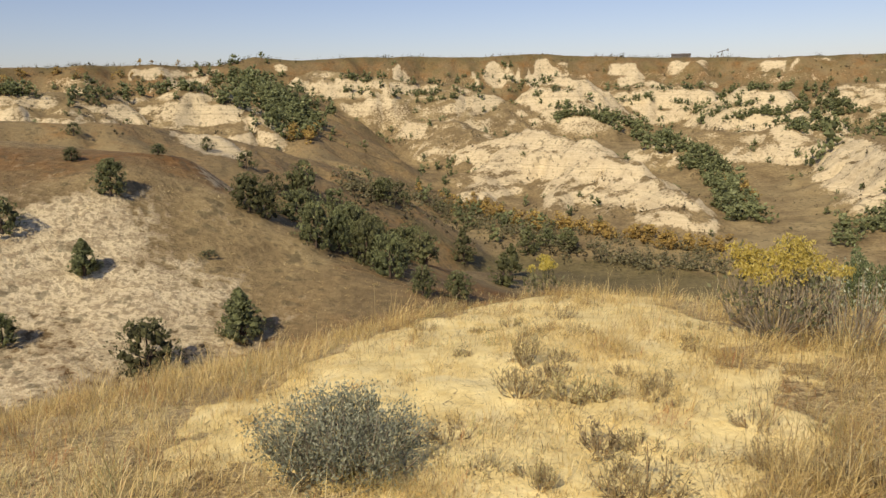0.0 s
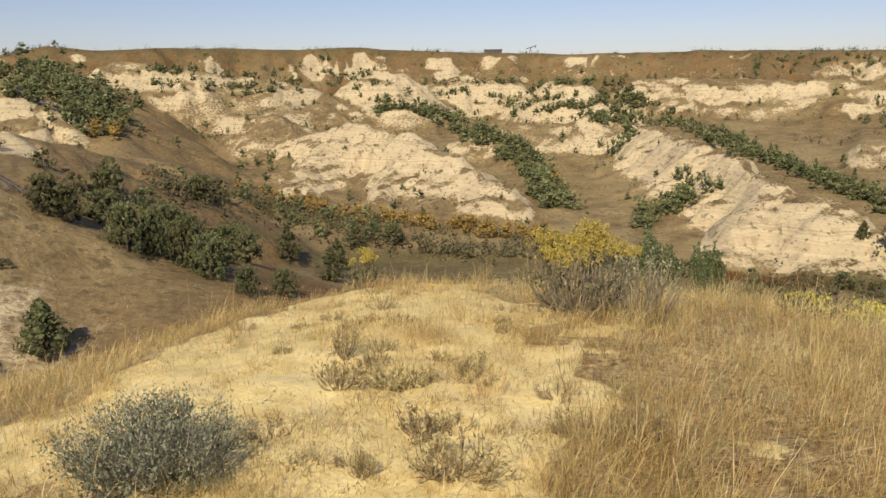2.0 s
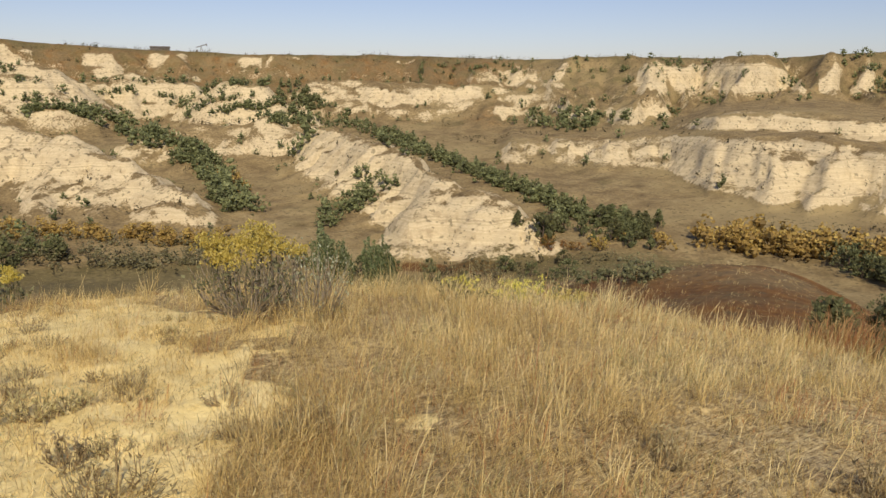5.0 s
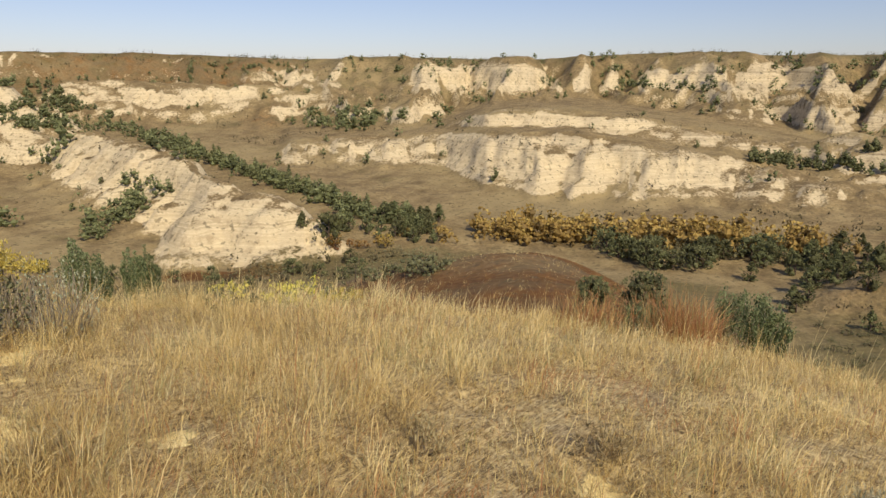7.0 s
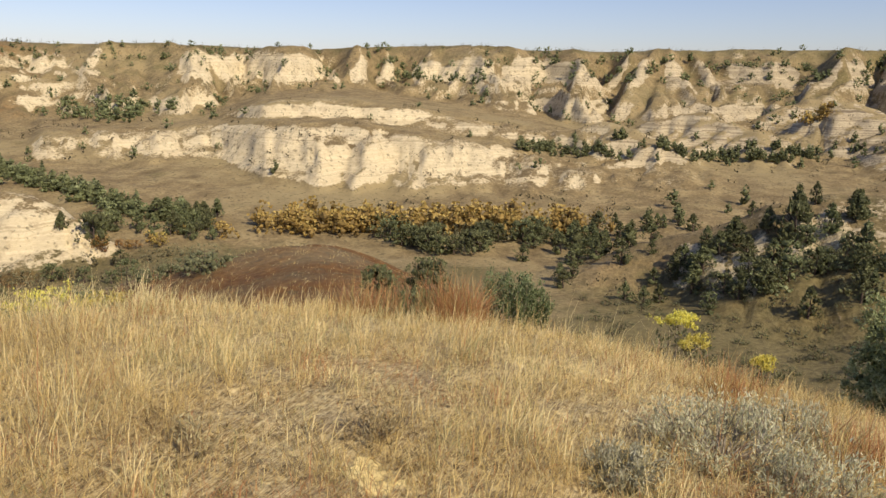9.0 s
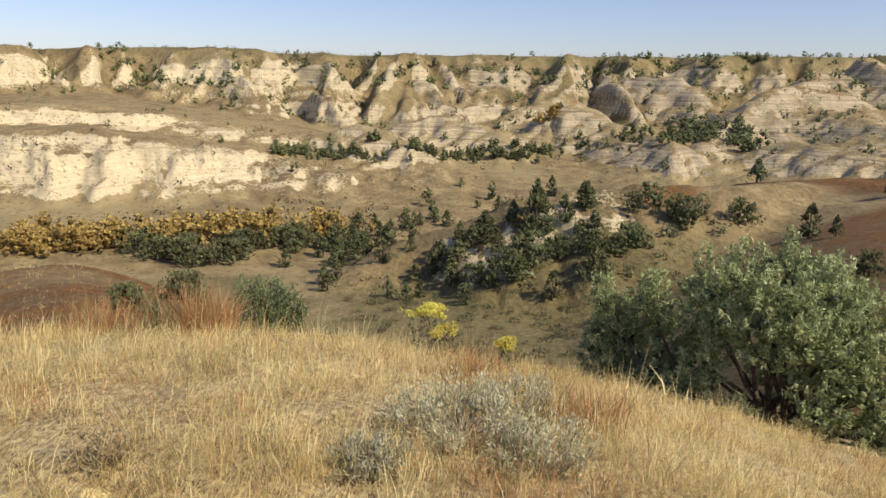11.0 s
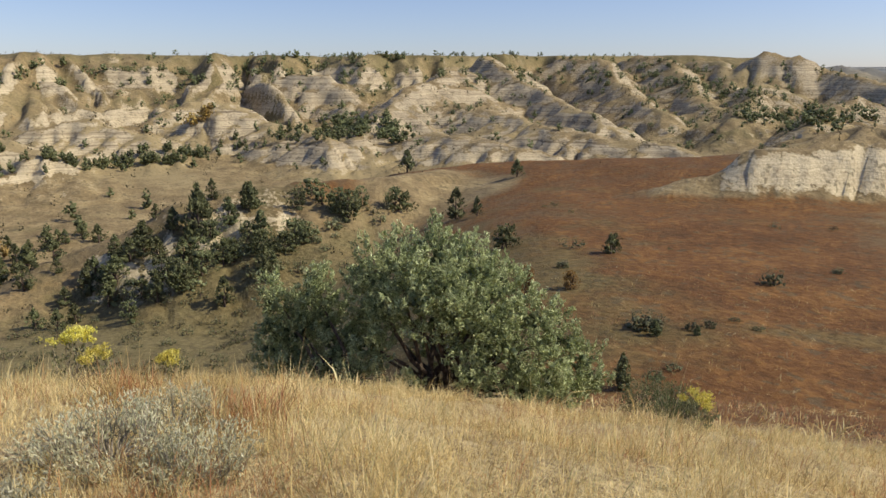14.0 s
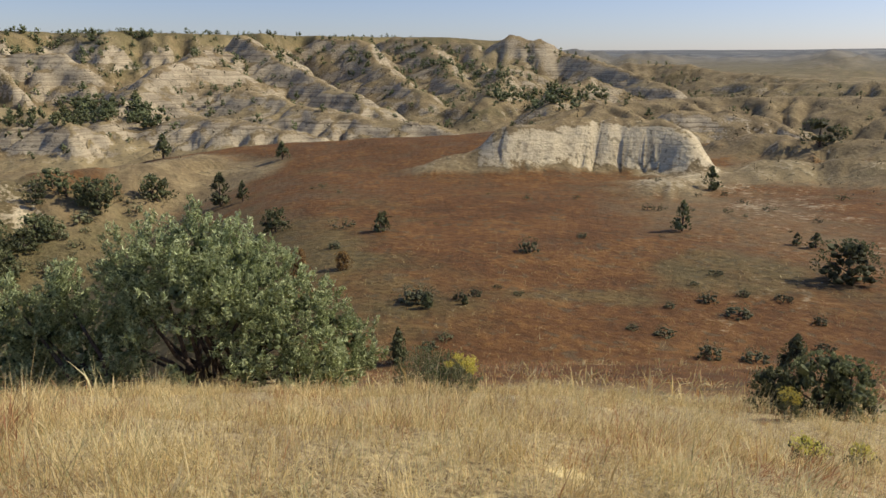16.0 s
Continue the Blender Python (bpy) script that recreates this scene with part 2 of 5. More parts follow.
KNOLL_AZ = (-60, -40, -15, 9, 35, 62, 80, 98, 125, 150, 180)
KNOLL_BROW = (4.2, 4.2, 5.0, 7.6, 7.0, 6.0, 6.3, 6.5, 6.0, 6.0, 6.0)
KNOLL_DROP = (-0.25, -0.25, -0.3, -0.45, -0.40, -0.32, -0.53, -0.96, -1.2, -1.17, -0.8)
KNOLL_FALL = (0.36, 0.36, 0.36, 0.46, 0.44, 0.44, 0.44, 0.42, 0.40, 0.36, 0.3)
# the far wall: foot and rim distance, foot height, by bearing
WALL_AZ = (-60, -30, -12, 0, 10, 26, 40, 46, 55, 66, 76, 84, 95, 104, 112, 118, 126, 134, 138, 142, 160)
WALL_FOOT = (300, 300, 320, 345, 360, 360, 320, 300, 290, 290, 295, 305, 320, 340, 360, 440, 520, 560, 700, 900, 900)
RIM_AZ = (-60, -30, -24, -16, -13.4, -10.7, -6.7, 0.7, 7.6, 16.7, 26, 35, 40, 50, 60, 68.8, 76, 84, 89.4, 96, 112, 118, 121, 128, 134, 138, 142, 160)
WALL_RIM = (370, 370, 390, 410, 425, 430, 425, 410, 405, 400, 405, 415, 425, 440, 450, 520, 620, 660, 1400, 2200, 2200)
RIM_EL = (2.1, 2.15, 2.35, 2.3, 2.85, 2.5, 2.75, 2.65, 2.7, 2.2, 2.05, 2.1, 1.9, 2.0, 1.97, 2.4, 2.15, 2.1, 2.3, 2.2, 2.28, 2.3, 2.2, 2.2, 1.9, 1.2, 0.9, 1.0)
# the lower pale scarp: foot and edge, by bearing
SCARP_AZ = (36, 41, 48, 53, 56, 62, 70, 76, 82, 88, 94)
SCARP_FOOT = (262, 252, 250, 240, 212, 206, 203, 206, 212, 218, 225)
SCARP_EL = (-5.5, -3.9, -3.6, -3.45, -3.3, -3.2, -4.4, -5.4, -6.2, -6.4, -7.0)


# bare spots in the grass of the knoll: bearing, distance, radius
BARE = ((111.5, 3.1, 0.24), (144, 3.85, 0.22), (73, 2.95, 0.2), (39, 3.4, 0.16), (32, 3.7, 0.2), (125, 3.0, 0.12), (139, 3.4, 0.12))


def land(x, y):
    """Height of the ground and its cover (clay, red, green, sand) at the places x, y."""
    x, y = np.asarray(x, float), np.asarray(y, float)
    r, az = np.hypot(x, y), np.degrees(np.arctan2(x, y))
    az = np.where(az < -95, az + 360, az)
    # warped copies for natural edges
    wx, wy = x + 6 * fbm(x, y, 40, 3, 11), y + 6 * fbm(x, y, 40, 3, 17)
    wr, waz = np.hypot(wx, wy), az
    heights, covers = [], []

    # valley floor
    east = step(94, 122, az)
    floor = -33 + 0.092 * np.maximum(0, r - 150) + 4 * step(150, 60, r)
    floor = floor * (1 - east) + east * (-15.5 - 11 * step(185, 240, r) + 0.042 * np.maximum(0, r - 260))
    floor = np.minimum(floor, 16) + 0.7 * fbm(x, y, 35, 4, 3) * step(8, 60, r)
    heights.append(floor)
    covers.append((0.02, 0.15 + 0.75 * east * step(230, 180, r), 0.3 + 0.5 * step(600, 900, r)))

    # knoll underfoot
    brow, drop, fall = table(az, KNOLL_AZ, KNOLL_BROW), table(az, KNOLL_AZ, KNOLL_DROP), table(az, KNOLL_AZ, KNOLL_FALL)
    s = np.maximum(0, r - 2.2) / (brow - 2.2)
    knoll = np.where(s < 1, drop * s * s, drop - fall * (r - brow) * step(-0.6, 1.6, r / brow - 0.4))
    knoll = knoll + 0.05 * fbm(x, y, 1.3, 4, 5) + 0.04 * fbm(x, y, 0.38, 3, 8) * step(12, 6, r) + 0.5 * fbm(x, y, 12, 3, 6) * step(6, 25, r)
    heights.append(knoll)
    covers.append((0.0, 0.25 + 0.8 * step(110, 135, az) * step(9, 22, r), 0.1))

    # ridges and buttes
    for number, (crest, f, top, clay, red, green, gully, size, apron, back) in enumerate(RIDGES):
        # only where the ridge can rise above the floor
        reach = min(120, (max(c[2] for c in crest) + 36) / f + 8)
        xs, ys = [c[0] for c in crest], [c[1] for c in crest]
        on = (wx > min(xs) - reach) & (wx < max(xs) + reach) & (wy > min(ys) - reach) & (wy < max(ys) + reach)
        px, py, qx, qy = wx[on], wy[on], x[on], y[on]
        far, along, gone, flanks = np.full(px.shape, 1e9), np.zeros(px.shape), 0.0, []
        for k, (a, b) in enumerate(zip(crest, crest[1:])):
            d, h, behind, past, way = segment_far(px, py, a, b, k == 0, k == len(crest) - 2)
            if k in (0, len(crest) - 2):
                behind = np.maximum(behind, np.clip(past / 8, 0, 1))
            side = f + (back - f) * behind
            lev = h - side * (np.sqrt(d * d + top * top) - top) - 0.4 * np.maximum(0, d - apron)
            nearer = d < far
            far, along = np.where(nearer, d, far), np.where(nearer, gone + way, along)
            flanks.append((d, lev))
            gone += math.dist(a[:2], b[:2])
        # the stretches of crest that lie nearest share in the height
        shares = [((far + 0.3) / (d + 0.3)) ** 8 for d, lev in flanks]
        level = sum(w * lev for w, (d, lev) in zip(shares, flanks)) / sum(shares)
        if gully:
            # rounded spurs and sharp rills that run down from the crest
            bend = along + 5 * fbm(qx, qy, 30, 3, 31 + number) + 0.34 * size * fbm(qx, qy, 0.9 * size, 3, 37)
            wide, thin = folds(bend / size + 0.37 * number), folds(bend / (0.31 * size) + 1.3 * grad_noise(qx / 19, qy / 19, 35))
            flank = step(0, 3.6 if size < 7 else 10 if gully < 6 else 14, far) * step(70, 25, far)
            level = level - gully * flank * (0.75 * (1 - wide) ** 2 + 0.22 * (1 - thin) ** 2)
        whole, bare = np.full(x.shape, -95.0), np.zeros(x.shape)
        whole[on], bare[on] = level, clay * step(50, 14, far)
        heights.append(whole)
        covers.append((bare, red, green))

    # lower scarp with a bench above it
    foot, edge_el = table(az, SCARP_AZ, SCARP_FOOT), table(az, SCARP_AZ, SCARP_EL)
    on = step(37, 42, az) * step(97, 88, az)
    spur = folds(az / 6.0 + 0.5 * fbm(x, y, 45, 3, 72))
    rill = folds(az / 1.3 + 0.35 * fbm(x, y, 20, 2, 73))
    s = (wr - foot + 9 * (spur - 0.5)) / 28
    edge = EYE + (foot + 28) * np.tan(np.radians(edge_el))
    bench = np.where(s < 1, floor + (edge - floor) * np.clip(s, 0, 1) ** 0.9, edge + 0.035 * (r - foot - 26))
    bench = np.where(s < 0, floor + 30 * s, bench)
    bench = bench + 0.8 * fbm(x, y, 20, 4, 77) + 1.1 * (rill - 0.5) * np.sin(np.pi * np.clip(s, 0, 1)) + 4.5 * step(46, 60, r - foot + 14 * fbm(x, y, 40, 3, 78)) * step(50, 58, az)
    heights.append(np.where(on > 0.02, bench - 30 * (1 - on), -90))
    covers.append((1.5 * step(1.15, 0.95, s) * step(-0.05, 0.08, s) + 1.2 * step(44, 50, r - foot) * step(68, 62, r - foot) * step(50, 58, az), 0.3, 0.15))

    # the far wall with spurs and gullies, and the plain above it
    foot, rim = table(az, WALL_AZ, WALL_FOOT), table(az, WALL_AZ, WALL_RIM)
    lip = EYE + rim * np.tan(np.radians(table(az, RIM_AZ, RIM_EL)))
    sway = fbm(x, y, 80, 3, 81)
    big = folds(az / 7.5 + 0.45 * sway)
    down = (r - foot) / (rim - foot)
    warp = 0.5 * sway + 0.3 * fbm(x, y, 25, 2, 82)
    mid = np.maximum(folds(az / 4.3 + 1.5 * down + warp), folds(az / 4.9 - 1.3 * down - warp))
    small = np.maximum(folds(az / 1.5 + 0.9 * down + warp), folds(az / 1.7 - 1.1 * down + 0.3 * fbm(x, y, 14, 2, 84)))
    sharp = step(38, 47, az)
    run = rim - foot
    s = (r - foot + run * (0.22 * big + 0.06 * mid - 0.14) * (0.4 + 0.6 * sharp)) / run
    base = np.minimum(floor, lip - 6)
    rise = np.clip(s, 0, 1)
    wall = base + (lip - base) * (0.8 * rise**1.25 + 0.2 * step(0.6, 0.95, rise))
    wall = np.where(s < 0, base + 40 * s, wall)
    slope = np.sin(np.pi * np.clip(s, 0, 1)) ** 0.7 * (0.45 + 0.55 * sharp)
    wall = wall + slope * (6.5 * (big - 0.5) + 10.0 * (mid - 0.5) * (0.6 + 0.8 * np.abs(fbm(x, y, 50, 2, 88))) + 2.6 * (small - 0.5))
    wall = wall + 1.6 * fbm(x, y, 30, 4, 87) * step(1.4, 0.8, s) + np.maximum(0, r - rim) * 0.004
    heights.append(wall)
    facet = step(-0.04, 0.08, mid - 0.34 - 0.5 * np.clip((wall + 2) / 15, 0, 1)) - 0.6 * step(0.4, 0.2, mid)
    pale = step(-1, 3, wall) * step(13, 10, wall) + 0.7 * step(-14, -11, wall) * step(-6, -8, wall)
    covers.append((step(1.0, 0.88, s) * (0.06 + 0.85 * (1 - sharp) * step(0.13, 0.27, fbm(x, y, 34, 3, 89) + 0.25 * (small - 0.5)) + 0.30 * pale + sharp * facet * (1.1 * pale + 0.45)) * (1 - 0.3 * step(88, 112, az)), 0.35 + 0.25 * (1 - sharp), 0.45 + 0.2 * step(80, 105, az) + 0.3 * step(0.85, 1.0, s) * step(1.3, 1.05, s)))

    h = np.stack(heights).astype(np.float32)
    width = np.clip(r * 0.006, 0.02, 1.5)
    top = h.max(0)
    w = np.exp((h - top) / width)
    z = top + width * np.log(w.sum(0)) - width * 0.4
    w = w / w.sum(0)
    clay, red, green = (sum(wi * c[k] for wi, c in zip(w, covers)) for k in range(3))
    for kind, sx, sy, far, across, along, amount in PATCHES:
        px, py = wx * 0.5 + x * 0.5, wy * 0.5 + y * 0.5
        a, b = (px * sy - py * sx) / across, (px * sx + py * sy - far) / along
        add = amount * step(1.25, 0.55, np.sqrt(a * a + b * b))
        if kind == "clay":
            clay = clay + add
        elif kind == "red":
            red = red + add
        else:
            green = green + add
    # hard beds stand out as small ledges on the bare slopes
    for thick, amount in ((3.1, 0.24), (8.5, 0.26)):
        bed = z / thick + 0.4 * fbm(x, y, 90, 3, 93)
        ledge = (np.floor(bed) + step(0.4, 0.95, bed - np.floor(bed)) - bed) * thick
        z = z + amount * ledge * np.clip(clay, 0, 1) * step(108, 140, r)
    z = z + np.clip(clay + 0.15, 0, 1) * step(108, 150, r) * (2.1 * (ridged(x, y, 17, 4, 94) - 0.5) + 0.5 * fbm(x, y, 5, 2, 99))
    # far country
    away = 0.75 + 0.45 * step(1500, 4200, r) + 0.06 * fbm(az, 0 * az, 9, 3, 91)
    z = np.where(r > 1500, np.maximum(z, EYE + r * np.tan(np.radians(away)) - 40 * (1 - step(1500, 2400, r))), z)
    # pale sand on the knoll
    wob = 0.8 * fbm(x, y, 1.6, 4, 95) + 0.45 * fbm(x, y, 0.5, 3, 96)
    right = table(r, (2.0, 2.8, 3.6, 4.6, 6.0, 8.0), (33, 27, 26, 24, 20, 17))
    left = table(r, (2.0, 2.8, 3.6, 5.0, 6.5, 8.0), (-24, -10, -22, -14, -2, 2))
    sand = step(-2, 2, az - left + 16 * wob) * step(-2, 2, right - az + 13 * wob) * step(9.0, 7.6, r) * step(1.3, 2.1, r + 0.6 * wob)
    bare = step(0.45, 0.7, fbm(x, y, 1.1, 3, 97)) * step(60, 70, az) * step(12, 9, r)
    for a, d, wide in BARE:
        bx, by = d * math.sin(radians(a)), d * math.cos(radians(a))
        bare = np.maximum(bare, 1.0 * step(wide * 1.15, wide * 0.35, np.hypot(x - bx, (y - by)) + 0.16 * fbm(x, y, 0.35, 3, 98)))
    return z, np.clip(clay, 0, 2.5), np.clip(red, 0, 1.5), np.clip(green, 0, 1.5), np.clip(np.maximum(sand, 0.7 * bare), 0, 1)


# ---- materials ----
class Graph:
    """A small builder for node materials."""

    def __init__(self, name):
        self.mat = bpy.data.materials.new(name)
        self.mat.use_nodes = True
        self.nodes, self.links = self.mat.node_tree.nodes, self.mat.node_tree.links
        self.bsdf = self.nodes["Principled BSDF"]
        self.bsdf.inputs["Specular IOR Level"].default_value = 0.25

    def put(self, socket, value):
        if isinstance(value, bpy.types.NodeSocket):
            self.links.new(value, socket)
        elif isinstance(value, tuple) and len(value) == 3 and socket.type == "RGBA":
            socket.default_value = (*value, 1)
        else:
            socket.default_value = value

    def noise(self, scale, detail=4.0, rough=0.55, vector=None, warp=0.0):
        n = self.nodes.new("ShaderNodeTexNoise")
        n.inputs["Scale"].default_value, n.inputs["Detail"].default_value = scale, detail
        n.inputs["Roughness"].default_value, n.inputs["Distortion"].default_value = rough, warp
        self.links.new(vector or self.place(), n.inputs["Vector"])
        return n.outputs["Fac"]

    def place(self):
        if not hasattr(self, "geo"):
            self.geo = self.nodes.new("ShaderNodeNewGeometry")
        return self.geo.outputs["Position"]

    def math(self, op, a, b=0.0, clamp=False):
        n = self.nodes.new("ShaderNodeMath")
        n.operation, n.use_clamp = op, clamp
        self.put(n.inputs[0], a)
        self.put(n.inputs[1], b)
        return n.outputs[0]

    def span(self, value, a, b, c=0.0, d=1.0):
        n = self.nodes.new("ShaderNodeMapRange")
        n.interpolation_type = "SMOOTHSTEP"
        for k, v in zip(("Value", "From Min", "From Max", "To Min", "To Max"), (value, a, b, c, d)):
            self.put(n.inputs[k], v)
        return n.outputs[0]

    def mix(self, fac, a, b):
        n = self.nodes.new("ShaderNodeMix")
        n.data_type = "RGBA"
        self.put(n.inputs[0], fac)
        self.put(n.inputs[6], a)
        self.put(n.inputs[7], b)
        return n.outputs[2]

    def ramp(self, fac, *stops):
        n = self.nodes.new("ShaderNodeValToRGB")
        e = n.color_ramp.elements
        while len(e) < len(stops):
            e.new(0.5)
        for k, (at, c) in zip(e, stops):
            k.position, k.color = at, (*c, 1)
        self.put(n.inputs[0], fac)
        return n.outputs[0]

    def attr(self, name, kind="Fac"):
        n = self.nodes.new("ShaderNodeAttribute")
        n.attribute_name = name
        return n.outputs[kind]

    def done(self, colour, rough=0.9, bump=None, strength=0.5, depth=0.05):
        self.put(self.bsdf.inputs["Base Color"], colour)
        self.put(self.bsdf.inputs["Roughness"], rough)
        if bump is not None:
            b = self.nodes.new("ShaderNodeBump")
            b.inputs["Strength"].default_value, b.inputs["Distance"].default_value = strength, depth
            self.links.new(bump, b.inputs["Height"])
            self.links.new(b.outputs[0], self.bsdf.inputs["Normal"])
        return self.mat


def ground_material():
    g = Graph("badland_ground")
    split = g.nodes.new("ShaderNodeSeparateColor")
    g.links.new(g.attr("cover", "Color"), split.inputs[0])
    clay, red, green = split.outputs
    sand = g.span(g.math("ADD", g.attr("sand"), g.math("MULTIPLY", g.math("SUBTRACT", g.noise(7.0, 5, 0.65), 0.5), 1.5)), 0.42, 0.6)
    near = g.attr("near")
    broad, mid, fine = g.noise(0.02, 5), g.noise(0.16, 6, 0.62), g.noise(1.3, 6, 0.65)
    grit = g.noise(9.0, 5, 0.7)
    # strata: bands that follow the height, gently warped
    xyz = g.nodes.new("ShaderNodeSeparateXYZ")
    g.links.new(g.place(), xyz.inputs[0])
    height = g.math("ADD", xyz.outputs[2], g.math("MULTIPLY", g.math("SUBTRACT", mid, 0.5), 1.7))
    flat = g.nodes.new("ShaderNodeCombineXYZ")
    g.links.new(g.math("MULTIPLY", xyz.outputs[0], 0.004), flat.inputs[0])
    g.links.new(g.math("MULTIPLY", xyz.outputs[1], 0.004), flat.inputs[1])
    g.links.new(height, flat.inputs[2])
    bands = g.noise(0.62, 5, 0.75, flat.outputs[0])
    pale = g.ramp(bands, (0.30, (0.40, 0.32, 0.20)), (0.39, (0.56, 0.465, 0.29)), (0.455, (0.70, 0.595, 0.385)), (0.50, (0.57, 0.47, 0.295)), (0.55, (0.66, 0.555, 0.35)), (0.61, (0.70, 0.595, 0.38)), (0.66, (0.46, 0.375, 0.235)))
    pale = g.mix(g.span(fine, 0.48, 0.70, 0.0, 0.5), pale, (0.50, 0.385, 0.24))
    pale = g.mix(g.span(g.noise(0.35, 5, 0.7), 0.50, 0.68, 0.0, 0.6), pale, (0.36, 0.275, 0.165))
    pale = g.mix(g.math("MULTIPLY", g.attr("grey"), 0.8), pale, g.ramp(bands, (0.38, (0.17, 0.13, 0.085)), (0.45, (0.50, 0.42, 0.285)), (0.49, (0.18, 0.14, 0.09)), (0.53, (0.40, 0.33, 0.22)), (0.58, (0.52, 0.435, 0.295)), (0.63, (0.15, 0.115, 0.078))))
    dry = g.ramp(g.math("ADD", g.math("MULTIPLY", mid, 0.6), g.math("MULTIPLY", fine, 0.4)), (0.34, (0.13, 0.092, 0.046)), (0.5, (0.27, 0.20, 0.10)), (0.64, (0.42, 0.325, 0.165)))
    dry = g.mix(g.span(broad, 0.48, 0.66, 0.0, 0.7), dry, (0.36, 0.285, 0.145))
    rusty = g.ramp(g.math("ADD", g.math("MULTIPLY", fine, 0.5), g.math("MULTIPLY", mid, 0.5)), (0.36, (0.085, 0.040, 0.014)), (0.5, (0.15, 0.068, 0.021)), (0.66, (0.29, 0.145, 0.044)))
    red_at = g.span(g.math("ADD", red, g.math("MULTIPLY", g.math("SUBTRACT", mid, 0.5), 1.3)), 0.35, 0.95)
    cover = g.mix(red_at, dry, rusty)
    sage = g.ramp(fine, (0.35, (0.075, 0.07, 0.026)), (0.62, (0.18, 0.155, 0.065)))
    green_at = g.span(g.math("ADD", green, g.math("MULTIPLY", g.math("SUBTRACT", g.noise(0.09, 5, 0.6), 0.5), 1.6)), 0.35, 0.85)
    cover = g.mix(g.math("MULTIPLY", green_at, 0.65), cover, sage)
    nz = g.nodes.new("ShaderNodeSeparateXYZ")
    g.links.new(g.geo.outputs["Normal"], nz.inputs[0])
    steep = g.span(nz.outputs[2], 0.95, 0.76)
    at = g.math("ADD", g.math("MULTIPLY", clay, g.math("ADD", 0.30, g.math("MULTIPLY", steep, 0.62))), g.math("MULTIPLY", g.math("SUBTRACT", g.math("ADD", g.math("MULTIPLY", mid, 0.42), g.math("MULTIPLY", fine, 0.58)), 0.5), 2.3))
    at = g.math("ADD", at, g.math("MULTIPLY", g.math("SUBTRACT", g.noise(0.045, 4, 0.55), 0.5), 0.6))
    colour = g.mix(g.span(at, 0.38, 0.62), cover, pale)
    # scattered dark tufts on everything in the distance
    speck = g.math("MULTIPLY", g.math("MULTIPLY", g.span(at, 0.40, 0.5), g.span(g.math("ADD", g.math("MULTIPLY", g.noise(2.6, 3, 0.6), 0.6), g.math("MULTIPLY", fine, 0.4)), 0.50, 0.55)), g.attr("close"))
    colour = g.mix(g.math("MULTIPLY", speck, 0.5), colour, g.ramp(g.noise(6, 3), (0.4, (0.12, 0.085, 0.045)), (0.6, (0.27, 0.19, 0.10))))
    tuft = g.span(g.math("ADD", g.math("MULTIPLY", g.noise(0.8, 2, 0.5), 0.75), g.math("MULTIPLY", mid, 0.25)), 0.575, 0.625)
    colour = g.mix(g.math("MULTIPLY", tuft, g.math("MULTIPLY", g.math("SUBTRACT", 1.0, near), 0.58)), colour, (0.11, 0.09, 0.048))
    dots = g.nodes.new("ShaderNodeTexVoronoi")
    dots.inputs["Scale"].default_value = 0.42
    g.links.new(g.place(), dots.inputs["Vector"])
    dot = g.math("MULTIPLY", g.span(g.math("ADD", dots.outputs["Distance"], g.math("MULTIPLY", fine, 0.3)), 0.33, 0.25), g.span(g.noise(0.11, 3, 0.6), 0.47, 0.6))
    colour = g.mix(g.math("MULTIPLY", dot, g.math("MULTIPLY", g.math("SUBTRACT", 1.0, near), 0.6)), colour, (0.12, 0.095, 0.052))
    # haze over the far country, put into the base colour as blue-grey
    colour = g.mix(g.attr("far_haze"), colour, g.ramp(g.noise(0.006, 6, 0.65), (0.35, (0.09, 0.10, 0.10)), (0.5, (0.16, 0.165, 0.155)), (0.65, (0.26, 0.25, 0.22))))
    litter = g.ramp(g.noise(22, 5, 0.7), (0.34, (0.12, 0.083, 0.042)), (0.5, (0.36, 0.265, 0.125)), (0.66, (0.70, 0.555, 0.28)))
    litter = g.mix(g.span(g.noise(2.6, 4, 0.6), 0.54, 0.64, 0.0, 0.4), litter, g.ramp(g.noise(30, 4, 0.7), (0.35, (0.12, 0.085, 0.06)), (0.65, (0.28, 0.20, 0.13))))
    for turn, seed in ((0.5, 0.0), (1.7, 9.0), (2.8, 17.0)):
        lay = g.nodes.new("ShaderNodeMapping")
        lay.inputs["Rotation"].default_value, lay.inputs["Location"].default_value, lay.inputs["Scale"].default_value = (0, 0, turn), (seed, seed, 0), (9, 150, 9)
        g.links.new(g.place(), lay.inputs["Vector"])
        strand = g.span(g.noise(1.0, 2, 0.5, lay.outputs[0], 0.6), 0.585, 0.64)
        litter = g.mix(g.math("MULTIPLY", strand, 0.75), litter, (0.66, 0.54, 0.30))
    colour = g.mix(near, colour, litter)
    crack = g.nodes.new("ShaderNodeTexVoronoi")
    crack.feature = "DISTANCE_TO_EDGE"
    crack.inputs["Scale"].default_value = 8.0
    bent = g.nodes.new("ShaderNodeVectorMath")
    wander = g.nodes.new("ShaderNodeTexNoise")
    wander.inputs["Scale"].default_value = 3.0
    g.links.new(g.place(), wander.inputs["Vector"])
    g.links.new(g.place(), bent.inputs[0])
    g.links.new(wander.outputs["Color"], bent.inputs[1])
    g.links.new(bent.outputs[0], crack.inputs["Vector"])
